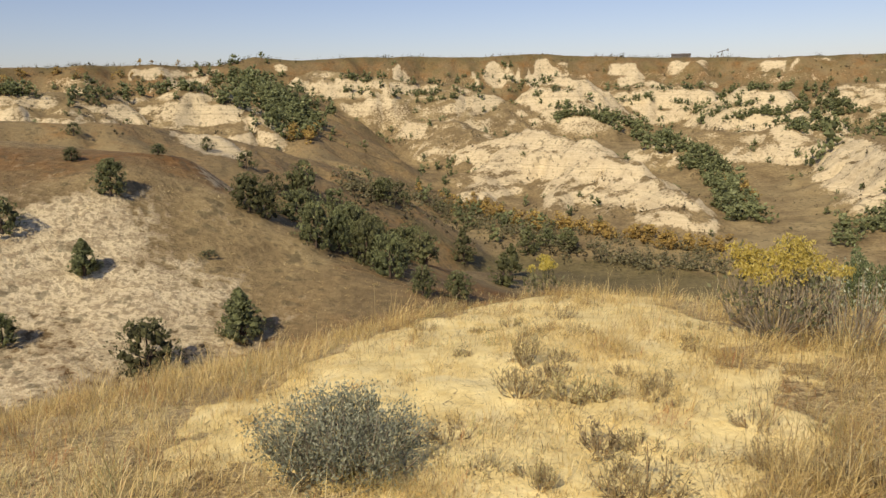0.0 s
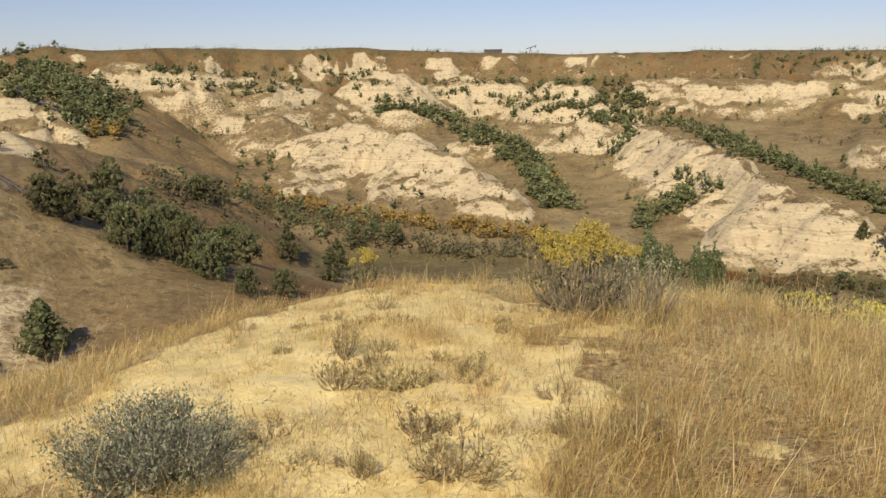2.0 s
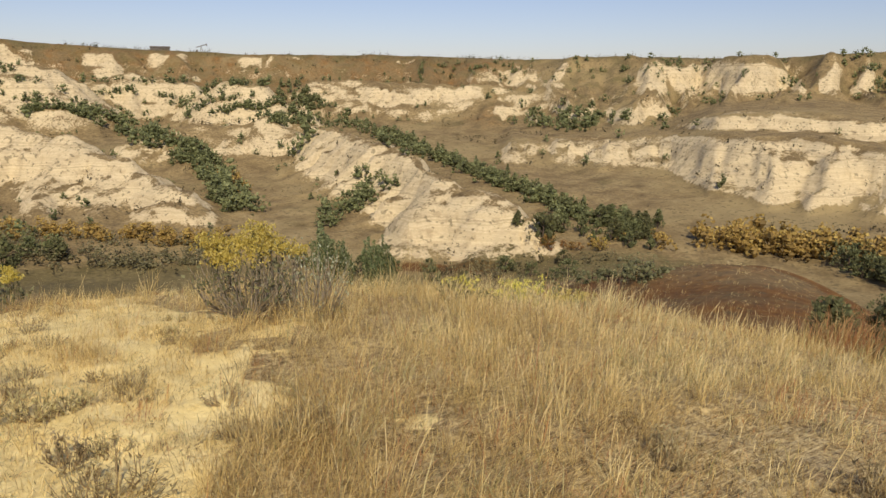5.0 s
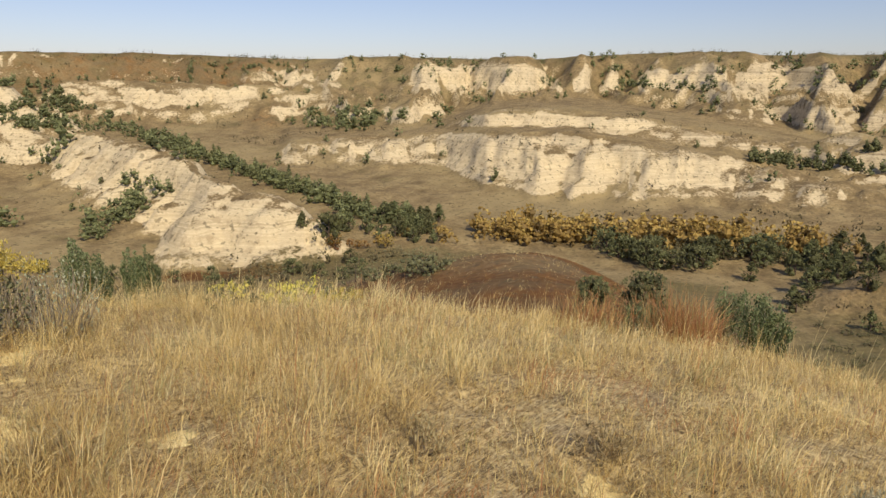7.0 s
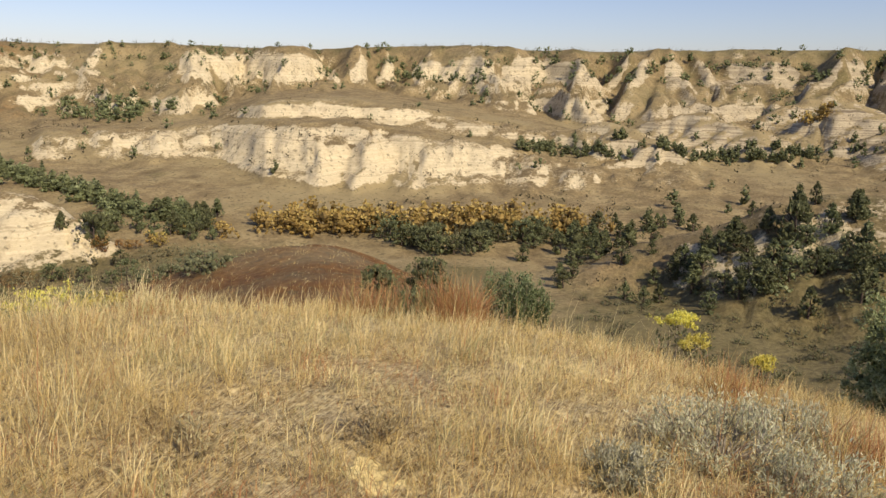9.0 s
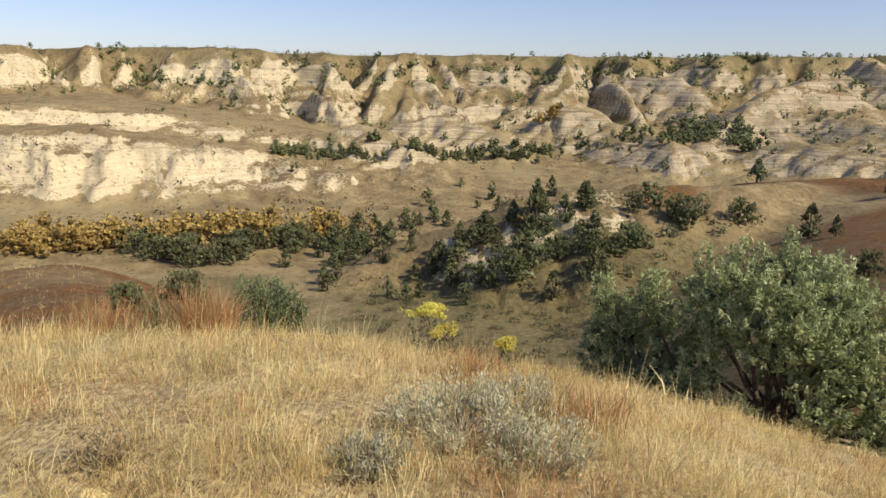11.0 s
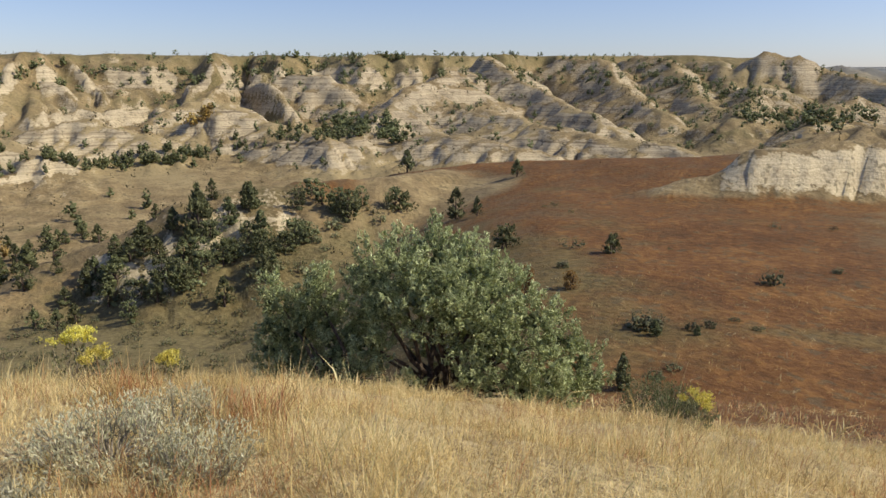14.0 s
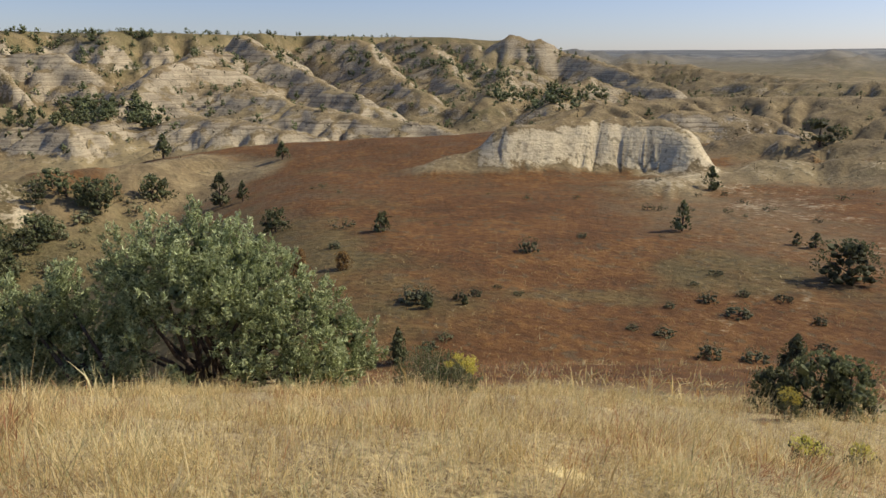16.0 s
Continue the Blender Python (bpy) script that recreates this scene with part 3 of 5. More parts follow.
    grains = g.ramp(g.noise(7, 5, 0.6), (0.3, (0.74, 0.565, 0.23)), (0.5, (0.88, 0.715, 0.33)), (0.7, (0.93, 0.78, 0.39)))
    grains = g.mix(g.span(g.noise(2.2, 4), 0.5, 0.7), grains, (0.94, 0.80, 0.42))
    split_at = g.math("MULTIPLY", g.span(crack.outputs["Distance"], 0.022, 0.0), g.span(g.noise(2.4, 3), 0.48, 0.58))
    grains = g.mix(split_at, grains, (0.24, 0.16, 0.08))
    grains = g.mix(g.span(g.noise(34, 4, 0.7), 0.61, 0.71, 0.0, 0.5), grains, (0.40, 0.29, 0.13))
    grains = g.mix(g.span(g.noise(11, 4, 0.7), 0.60, 0.74, 0.0, 0.22), grains, (0.55, 0.41, 0.19))
    colour = g.mix(sand, colour, grains)
    rough_far = g.math("ADD", g.math("MULTIPLY", fine, 0.7), g.math("MULTIPLY", mid, 1.6))
    return g.done(colour, 0.95, g.math("ADD", g.math("MULTIPLY", rough_far, g.math("SUBTRACT", 1.0, near)), g.math("MULTIPLY", g.math("MULTIPLY", grit, g.math("SUBTRACT", 1.0, g.math("MULTIPLY", sand, 0.45))), 0.09)), 0.55, 0.8)


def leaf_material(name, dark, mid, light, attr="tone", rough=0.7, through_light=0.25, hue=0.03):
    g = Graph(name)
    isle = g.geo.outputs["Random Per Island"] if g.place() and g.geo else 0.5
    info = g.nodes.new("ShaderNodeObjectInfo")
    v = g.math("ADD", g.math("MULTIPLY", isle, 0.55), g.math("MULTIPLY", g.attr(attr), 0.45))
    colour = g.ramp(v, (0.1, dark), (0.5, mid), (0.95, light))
    shift = g.nodes.new("ShaderNodeHueSaturation")
    g.put(shift.inputs["Value"], g.math("ADD", 0.75, g.math("MULTIPLY", info.outputs["Random"], 0.5)))
    g.put(shift.inputs["Hue"], g.math("ADD", 0.5 - hue * 0.45, g.math("MULTIPLY", info.outputs["Random"], hue)))
    g.put(shift.inputs["Color"], colour)
    g.done(shift.outputs[0], rough)
    if through_light:
        tr = g.nodes.new("ShaderNodeBsdfTranslucent")
        mixer = g.nodes.new("ShaderNodeMixShader")
        g.put(tr.inputs[0], shift.outputs[0])
        mixer.inputs[0].default_value = through_light
        g.links.new(g.bsdf.outputs[0], mixer.inputs[1])
        g.links.new(tr.outputs[0], mixer.inputs[2])
        g.links.new(mixer.outputs[0], g.nodes["Material Output"].inputs[0])
    return g.mat


def bark_material(name, dark, light):
    g = Graph(name)
    n = g.noise(14, 5, 0.7)
    return g.done(g.ramp(n, (0.35, dark), (0.65, light)), 0.9, n, 0.7, 0.02)


GROUND = ground_material()
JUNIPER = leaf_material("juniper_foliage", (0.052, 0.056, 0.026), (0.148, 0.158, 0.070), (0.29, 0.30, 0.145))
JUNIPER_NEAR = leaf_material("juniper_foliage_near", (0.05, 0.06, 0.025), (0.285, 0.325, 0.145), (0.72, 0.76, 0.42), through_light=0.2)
SHRUB_GREEN = leaf_material("green_shrub_foliage", (0.045, 0.06, 0.024), (0.14, 0.18, 0.078), (0.31, 0.36, 0.18))
GOLD_LEAF = leaf_material("autumn_foliage", (0.15, 0.10, 0.045), (0.36, 0.225, 0.075), (0.58, 0.41, 0.14), hue=0.10)
WILLOW_LEAF = leaf_material("creek_shrub_foliage", (0.10, 0.105, 0.05), (0.245, 0.245, 0.12), (0.42, 0.41, 0.22), hue=0.06)
OLIVE_LEAF = leaf_material("shrub_foliage", (0.065, 0.07, 0.035), (0.165, 0.165, 0.085), (0.30, 0.29, 0.155))
SCRUB_LEAF = leaf_material("scrub_foliage", (0.05, 0.047, 0.024), (0.125, 0.112, 0.058), (0.22, 0.195, 0.10))
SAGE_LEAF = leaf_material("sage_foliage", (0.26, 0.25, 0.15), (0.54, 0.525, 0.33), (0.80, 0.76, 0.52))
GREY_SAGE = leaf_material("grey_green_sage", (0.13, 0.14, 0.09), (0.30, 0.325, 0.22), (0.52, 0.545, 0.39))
RED_GRASS = leaf_material("red_grass", (0.16, 0.065, 0.035), (0.36, 0.15, 0.07), (0.55, 0.28, 0.13))
STRAW = leaf_material("dry_forb_leaf", (0.22, 0.17, 0.09), (0.40, 0.33, 0.17), (0.60, 0.52, 0.30))
BARK = bark_material("juniper_bark", (0.045, 0.03, 0.022), (0.16, 0.12, 0.09))
TWIG = bark_material("grey_twig", (0.16, 0.125, 0.085), (0.46, 0.40, 0.295))
FORB_STEM = bark_material("dry_forb_stem", (0.17, 0.12, 0.065), (0.42, 0.32, 0.17))
FLOWER = leaf_material("yellow_flower", (0.40, 0.33, 0.06), (0.68, 0.58, 0.13), (0.84, 0.75, 0.27))


# ---- mesh helpers ----
def mesh_of(name, verts, faces, material, smooth=False, **points):
    """A mesh from arrays: verts (n, 3), faces (m, 3 or 4); points: float attributes per vertex."""
    me = bpy.data.meshes.new(name)
    verts, faces = np.asarray(verts, np.float32), np.asarray(faces, np.int32)
    k = faces.shape[1]
    me.vertices.add(len(verts))
    me.vertices.foreach_set("co", verts.ravel())
    me.loops.add(faces.size)
    me.loops.foreach_set("vertex_index", faces.ravel())
    me.polygons.add(len(faces))
    me.polygons.foreach_set("loop_start", np.arange(0, faces.size, k, dtype=np.int32))
    me.polygons.foreach_set("loop_total", np.full(len(faces), k, np.int32))
    for key, values in points.items():
        values = np.asarray(values, np.float32)
        if values.ndim == 2:
            a = me.color_attributes.new(key, "FLOAT_COLOR", "POINT")
            a.data.foreach_set("color", np.column_stack([values, np.ones(len(values), np.float32)]).astype(np.float32).ravel())
        else:
            me.attributes.new(key, "FLOAT", "POINT").data.foreach_set("value", values)
    me.update(calc_edges=True)
    me.validate()
    me.materials.append(material)
    me.polygons.foreach_set("use_smooth", np.full(len(faces), smooth))
    return me


def part(name, me, parent, label=""):
    ob = new(name, me)
    ob.parent = parent
    return tagged(ob, label)


# ---- ground ----
AZ_STEP = 0.25
LAND = {}


def build_ground():
    az = np.concatenate([np.arange(-36, 168, AZ_STEP), np.arange(168, 324, 3.0)])
    r = np.concatenate([np.linspace(0.004, 1.5, 8), np.linspace(1.6, 9, 84), np.geomspace(9.2, 150, 112), np.linspace(151, 300, 115), np.linspace(301.6, 470, 105), np.geomspace(473, 640, 34), np.geomspace(650, 4900, 46)])
    A, Rr = np.meshgrid(np.radians(az), r)
    x, y = Rr * np.sin(A), Rr * np.cos(A)
    z, clay, red, green, sand = land(x, y)
    LAND.update(r=r, values=[v.astype(np.float32) for v in (z, clay, red, green, sand)])
    near = step(15, 9, Rr)
    n, m = len(r), len(az)
    i = np.arange(n - 1)[:, None] * m + np.arange(m)[None]
    j = np.arange(n - 1)[:, None] * m + (np.arange(m)[None] + 1) % m
    faces = np.stack([i, i + m, j + m, j], -1).reshape(-1, 4)
    me = mesh_of("ground", np.stack([x, y, z], -1).reshape(-1, 3), faces, GROUND, True, cover=np.stack([clay, red, green], -1).reshape(-1, 3), sand=sand.ravel(), near=near.ravel(), grey=(step(62, 100, np.degrees(A)) * step(200, 250, Rr)).ravel(), close=(step(10, 18, Rr) * step(150, 95, Rr)).ravel(), far_haze=step(700, 1500, Rr).ravel())
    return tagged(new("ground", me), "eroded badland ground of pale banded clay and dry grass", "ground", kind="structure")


ground = build_ground()


def soil(x, y):
    """Height and cover of the ground as built, between its points."""
    x, y = np.asarray(x, float), np.asarray(y, float)
    az = np.degrees(np.arctan2(x, y))
    u = np.clip((np.where(az < -95, az + 360, az) + 36) / AZ_STEP, 0, 814)
    v = np.interp(np.hypot(x, y), LAND["r"], np.arange(len(LAND["r"])))
    i, j = np.minimum(v.astype(int), len(LAND["r"]) - 2), u.astype(int)
    a, b = v - i, u - j
    return [(q[i, j] * (1 - b) + q[i, j + 1] * b) * (1 - a) + (q[i + 1, j] * (1 - b) + q[i + 1, j + 1] * b) * a for q in LAND["values"]]


# ---- trees ----
def unit(v):
    return v / (np.linalg.norm(v, axis=-1, keepdims=True) + 1e-9)


def sprays(centres, outward, length, width, rng, droop=0.0):
    """Small pointed sprays of leaves (two triangles each) that fan outwards from their centres."""
    n = len(centres)
    way = unit(outward + 0.9 * rng.normal(size=(n, 3)))
    way[:, 2] -= droop
    way = unit(way)
    side = unit(np.cross(way, rng.normal(size=(n, 3))))
    size = length * rng.uniform(0.6, 1.3, (n, 1))
    w = width * rng.uniform(0.6, 1.3, (n, 1))
    a = centres - way * size * 0.35
    tip = centres + way * size * 0.65
    lift = unit(np.cross(side, way)) * size * 0.12
    verts = np.stack([a, centres + side * w + lift, tip, centres - side * w + lift], 1).reshape(-1, 3)
    k = np.arange(n)[:, None] * 4
    faces = np.concatenate([k + [0, 1, 2], k + [0, 2, 3]])
    return verts, faces


def lumps(centres, sizes, rng, plain=False):
    """Rough twenty-sided clumps that fill the inside of a crown."""
    t = (1 + 5**0.5) / 2
    base = unit(np.array([(-1, t, 0), (1, t, 0), (-1, -t, 0), (1, -t, 0), (0, -1, t), (0, 1, t), (0, -1, -t), (0, 1, -t), (t, 0, -1), (t, 0, 1), (-t, 0, -1), (-t, 0, 1)], float))
    tri = np.array([(0, 11, 5), (0, 5, 1), (0, 1, 7), (0, 7, 10), (0, 10, 11), (1, 5, 9), (5, 11, 4), (11, 10, 2), (10, 7, 6), (7, 1, 8), (3, 9, 4), (3, 4, 2), (3, 2, 6), (3, 6, 8), (3, 8, 9), (4, 9, 5), (2, 4, 11), (6, 2, 10), (8, 6, 7), (9, 8, 1)])
    if plain:
        base = np.array([(1, 0, 0), (-1, 0, 0), (0, 1, 0), (0, -1, 0), (0, 0, 1), (0, 0, -1)], float)
        tri = np.array([(0, 2, 4), (2, 1, 4), (1, 3, 4), (3, 0, 4), (2, 0, 5), (1, 2, 5), (3, 1, 5), (0, 3, 5)])
    n, k = len(centres), len(base)
    verts = centres[:, None] + base[None] * sizes[:, None, None] * rng.uniform(0.65, 1.35, (n, k, 1))
    faces = (np.arange(n)[:, None, None] * k + tri[None]).reshape(-1, 3)
    return verts.reshape(-1, 3), faces


def merge(*pieces):
    verts, faces, at = [], [], 0
    for v, f in pieces:
        verts.append(v)
        faces.append(f + at)
        at += len(v)
    return np.concatenate(verts), np.concatenate(faces)


def limb(path, thick, sides=6):
    """A tapered, bent branch along the points of path."""
    path = np.asarray(path, float)
    n = len(path)
    along = unit(np.gradient(path, axis=0))
    a = unit(np.cross(along, [0.31, 0.87, 0.11]))
    b = np.cross(along, a)
    ang = np.linspace(0, 2 * np.pi, sides, endpoint=False)
    ring = a[:, None] * np.cos(ang)[None, :, None] + b[:, None] * np.sin(ang)[None, :, None]
    verts = (path[:, None] + ring * np.asarray(thick)[:, None, None]).reshape(-1, 3)
    faces = []
    for i in range(n - 1):
        for j in range(sides):
            p, q = i * sides + j, i * sides + (j + 1) % sides
            faces += [(p, q, q + sides), (p, q + sides, p + sides)]
    return verts, np.array(faces)


def crown_points(rng, n, shape, height, width):
    """Places through a crown and their outward ways. shape 0: cone, 1: round, 2: several rounded heads."""
    u = rng.uniform(0, 1, n) ** 0.85
    ang = rng.uniform(0, 2 * np.pi, n)
    z = 0.06 + 0.94 * u
    if shape == 0:
        rad = np.clip(1.12 * (1 - z) ** 0.75, 0.02, 1) * np.clip(z / 0.16, 0.5, 1)
    else:
        rad = np.sqrt(np.clip(1 - (np.maximum(0, z - 0.34) / 0.66) ** 2, 0.0, 1)) ** 0.8 * np.clip(0.72 + z, 0, 1)
    lobes = 1 + 0.22 * np.sin(ang * 3 + 5 * z + rng.uniform(0, 6)) + 0.16 * np.sin(ang * 5 - 7 * z + rng.uniform(0, 6))
    deep = rng.uniform(0.35, 1.0, n) ** 0.45
    p = np.stack([np.cos(ang) * rad * lobes * deep * width / 2, np.sin(ang) * rad * lobes * deep * width / 2, z * height], 1)
    out = unit(np.stack([np.cos(ang), np.sin(ang), 0.5 + 0 * ang + (z - 0.4)], 1))
    return p, out, deep


def juniper_meshes(seed, shape, ratio, count, foliage, spray=0.085, name="crown"):
    """Crown and trunk of a tree one metre high."""
    rng = np.random.default_rng(seed)
    p, out, deep = crown_points(rng, count, shape, 1.0, ratio)
    clump = p[rng.choice(count, min(count, 3) if count < 42 else max(3, count // 14), replace=False)]
    idx = np.argmin(((p[:, None] - clump[None]) ** 2).sum(-1), 1)
    p = p * 0.72 + clump[idx] * 0.28
    core = p[rng.choice(count, max(6 if count > 20 else 3, count // 15), replace=False)] * ([0.68, 0.68, 0.9] if count > 100 else [0.6, 0.6, 0.8])
    low_shrub = ratio > 1.25
    if low_shrub:
        core = p[rng.choice(count, max(4, count // 7), replace=False)] * [0.82, 0.82, 0.62]
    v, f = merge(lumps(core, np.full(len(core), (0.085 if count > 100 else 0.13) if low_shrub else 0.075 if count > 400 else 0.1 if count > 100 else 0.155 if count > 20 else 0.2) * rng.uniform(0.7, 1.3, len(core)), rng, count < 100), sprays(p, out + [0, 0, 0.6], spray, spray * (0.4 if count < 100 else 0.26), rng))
    # crown shade painted as tone: darker cores, sprays lighter outwards and upwards
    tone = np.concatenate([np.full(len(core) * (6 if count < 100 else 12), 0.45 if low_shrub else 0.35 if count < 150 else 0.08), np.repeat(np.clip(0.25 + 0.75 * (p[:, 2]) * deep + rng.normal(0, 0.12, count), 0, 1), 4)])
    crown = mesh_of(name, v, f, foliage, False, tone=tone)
    pieces = [limb([(0, 0, -0.06), (0.01, 0.0, 0.2), (-0.02, 0.02, 0.5), (0, 0, 0.75)], (0.045, 0.035, 0.022, 0.008), 5)]
    for k in range(4):
        a = rng.uniform(0, 6.28)
        z0 = rng.uniform(0.08, 0.4)
        pieces.append(limb([(0, 0, z0), (math.cos(a) * 0.12 * ratio, math.sin(a) * 0.12 * ratio, z0 + 0.1), (math.cos(a) * 0.3 * ratio, math.sin(a) * 0.3 * ratio, z0 + 0.22)], (0.02, 0.014, 0.006), 4))
    return crown, mesh_of("trunk", *merge(*pieces), BARK, True)


def kinds():
    """Crowns of every kind of tree, for three distances."""
    made = {}
    for tier, n, spray in (("near", 1000, 0.065), ("mid", 200, 0.125), ("far", 28, 0.17)):
        made[tier] = {
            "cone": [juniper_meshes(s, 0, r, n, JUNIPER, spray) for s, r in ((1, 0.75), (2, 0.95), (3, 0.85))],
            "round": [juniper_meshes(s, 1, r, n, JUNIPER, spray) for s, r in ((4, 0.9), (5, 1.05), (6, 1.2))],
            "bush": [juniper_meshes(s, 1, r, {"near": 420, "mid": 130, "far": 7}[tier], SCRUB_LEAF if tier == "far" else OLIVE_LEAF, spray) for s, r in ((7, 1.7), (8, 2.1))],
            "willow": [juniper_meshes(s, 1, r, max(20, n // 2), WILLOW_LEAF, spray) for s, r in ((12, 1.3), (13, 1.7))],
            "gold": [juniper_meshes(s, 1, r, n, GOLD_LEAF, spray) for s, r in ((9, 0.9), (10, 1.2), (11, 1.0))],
        }
    return made


KINDS = kinds()
TAGS = {
    "cone": ("dark green pointed juniper rooted on the dry slope", "tree", "juniper_tree", "junipers on the slopes"),
    "round": ("dark green rounded juniper rooted on the dry slope", "tree", "juniper_tree", "junipers on the slopes"),
    "bush": ("low olive green shrub spreading over dry ground", "shrub", "shrub", "shrubs along the draws"),
    "willow": ("dense grey-green shrub in the creek bottom", "shrub", "creek_shrub", "shrubs along the creek"),
    "gold": ("small orange and yellow autumn tree beside the creek bed", "tree", "autumn_tree", "autumn trees along the creek"),
}
tree_rng = np.random.default_rng(42)


FAR_TREES = {"cone": [], "round": [], "bush": [], "willow": [], "gold": []}
FAR_FROM = {"cone": 182, "round": 168, "bush": 118, "willow": 135, "gold": 160}


def grow(kind, x, y, z, height, wide=1.0):
    d, turn, pick = math.hypot(x, y), tree_rng.uniform(0, 360), tree_rng.integers(6)
    if d > FAR_FROM[kind]:
        FAR_TREES[kind].append((x, y, z, height, wide, turn, pick))
        return
    group_of = KINDS["near" if d < 80 else "mid"][kind]
    crown, trunk = group_of[pick % len(group_of)]
    label, category, name, group = TAGS[kind]
    tree = tagged(new(name), label, category, group)
    tree.matrix_world = pose(x, y, z - 0.03 * height, 0, 0, turn) @ Matrix.Diagonal((height * wide, height * wide, height, 1))
    part("trunk", trunk, tree)
    part("crown", crown, tree)


def far_woods():
    """All the trees past the near slopes, too far to tell apart: one mesh a kind."""
    for kind, rows in FAR_TREES.items():
        if not rows:
            continue
        pieces, tones = [], []
        for x, y, z, height, wide, turn, pick in rows:
            group_of = KINDS["far"][kind]
            me = group_of[pick % len(group_of)][0]
            co = np.empty(len(me.vertices) * 3, np.float32)
            me.vertices.foreach_get("co", co)
            idx = np.empty(len(me.loops), np.int32)
            me.loops.foreach_get("vertex_index", idx)
            tone = np.empty(len(me.vertices), np.float32)
            me.attributes["tone"].data.foreach_get("value", tone)
            c, s = math.cos(radians(turn)), math.sin(radians(turn))
            co = co.reshape(-1, 3) * [height * wide, height * wide, height]
            co = co @ np.array([[c, s, 0], [-s, c, 0], [0, 0, 1]]) + [x, y, z - 0.03 * height]
            pieces.append((co, idx.reshape(-1, 3)))
            tones.append(np.clip(tone + tree_rng.normal(0, 0.1), 0, 1))
        v, f = merge(*pieces)
        name = {"cone": "far_juniper_wood", "round": "far_juniper_scrub", "bush": "far_shrubs", "willow": "creek_shrubs", "gold": "far_autumn_wood"}[kind]
        label = {"cone": "dark green junipers lining the far draws", "round": "dark rounded junipers scattered over far slopes", "bush": "low brown and olive shrubs dotting the far slopes", "willow": "grey-green shrubs filling the creek bottom", "gold": "orange autumn trees beside the far creek"}[kind]
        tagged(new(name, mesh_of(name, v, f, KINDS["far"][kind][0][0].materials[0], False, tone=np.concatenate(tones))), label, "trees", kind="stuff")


def sighted(az, el, steps=460):
    """Where lines of sight by bearing and elevation angle first meet the ground: x, y, z and distance."""
    az, el = np.atleast_1d(np.asarray(az, float)), np.atleast_1d(np.asarray(el, float))
    r = np.geomspace(9.0, 700, steps)
    A, Rr = np.meshgrid(np.radians(az), r, indexing="ij")
    z = soil(Rr * np.sin(A), Rr * np.cos(A))[0]
    over = z - (EYE + Rr * np.tan(np.radians(el))[:, None]) > 0
    hit = np.where(over.any(1), over.argmax(1), len(r) - 1)
    k = np.arange(len(az))
    rr = r[hit]
    return np.stack([rr * np.sin(np.radians(az)), rr * np.cos(np.radians(az)), z[k, hit]], 1), rr


def stand(kind, *trees):
    """Single trees: bearing and elevation angle of the foot, height in degrees of arc, width against height."""
    t = np.array(trees, float)
    places, far = sighted(t[:, 0], t[:, 1])
    for (x, y, z), d, (_, _, arc, wide) in zip(places, far, t):
        grow(kind, x, y, z, d * math.tan(radians(arc)), wide)


def thicket(kind, line, spread, count, low, high):
    """Trees strewn along a draw that is given by bearings and elevation angles."""
    line = np.array(line, float)
    s = np.sort(tree_rng.uniform(0, len(line) - 1, count))
    az = np.interp(s, np.arange(len(line)), line[:, 0]) + tree_rng.normal(0, spread, count)
    el = np.interp(s, np.arange(len(line)), line[:, 1]) + tree_rng.normal(0, spread * 0.45, count)
    places, far = sighted(az, el, 210)
    for (x, y, z), d in zip(places, far):
        if d < 600:
            grow(kind, x, y, z, (1.05 if kind in ("willow", "gold") else 1.2) * tree_rng.uniform(low, high), tree_rng.uniform(0.9, 1.25))


# ---- planting the slopes and draws ----
stand("round", (-23.7, -6.81, 2.6, 1.0), (-22.4, -19.23, 4.4, 0.9), (-25.6, -2.43, 0.9, 1.3), (-25.9, -4.03, 1.0, 1.3), (-20.4, -3.88, 0.8, 1.5), (-17.1, -3.82, 1.0, 1), (-31.3, -15.95, 2.3, 1), (-30.5, -8.67, 2.5, 0.9), (-14.5, -5.21, 1.4, 1), (-14.5, -8.06, 2.8, 1.0), (-13.2, -8.96, 2.5, 0.9), (-10.4, -7.64, 2.8, 0.8), (-9.8, -11.13, 3.6, 0.8), (-8.1, -11.72, 3.4, 0.7), (-6.0, -12.56, 3.9, 0.8), (-4.3, -13.55, 3.6, 0.8), (-1.8, -15.02, 2.5, 0.8), (0.9, -15.28, 2.3, 1), (26.1, -5.05, 1.5, 0.8), (26.7, -4.25, 2.2, 0.8), (25.6, -5.3, 1.4, 0.7), (44.3, -12.21, 2.6, 0.8), (64.9, -17.35, 3.9, 0.95))
stand("round", (68.6, -16.88, 4.0, 0.9), (108.7, -9.24, 1.9, 1.0), (117.2, -11.88, 1.9, 1.0), (158.3, -13.92, 3.0, 1.2), (155.6, -5.33, 1.9, 1.3), (154.9, -22.79, 3.4, 1.1), (159.3, -22.71, 4.4, 0.9), (157.6, -23.24, 4.7, 0.9), (109.0, -9.27, 1.7, 1.3), (116.9, -11.87, 1.7, 1.1))
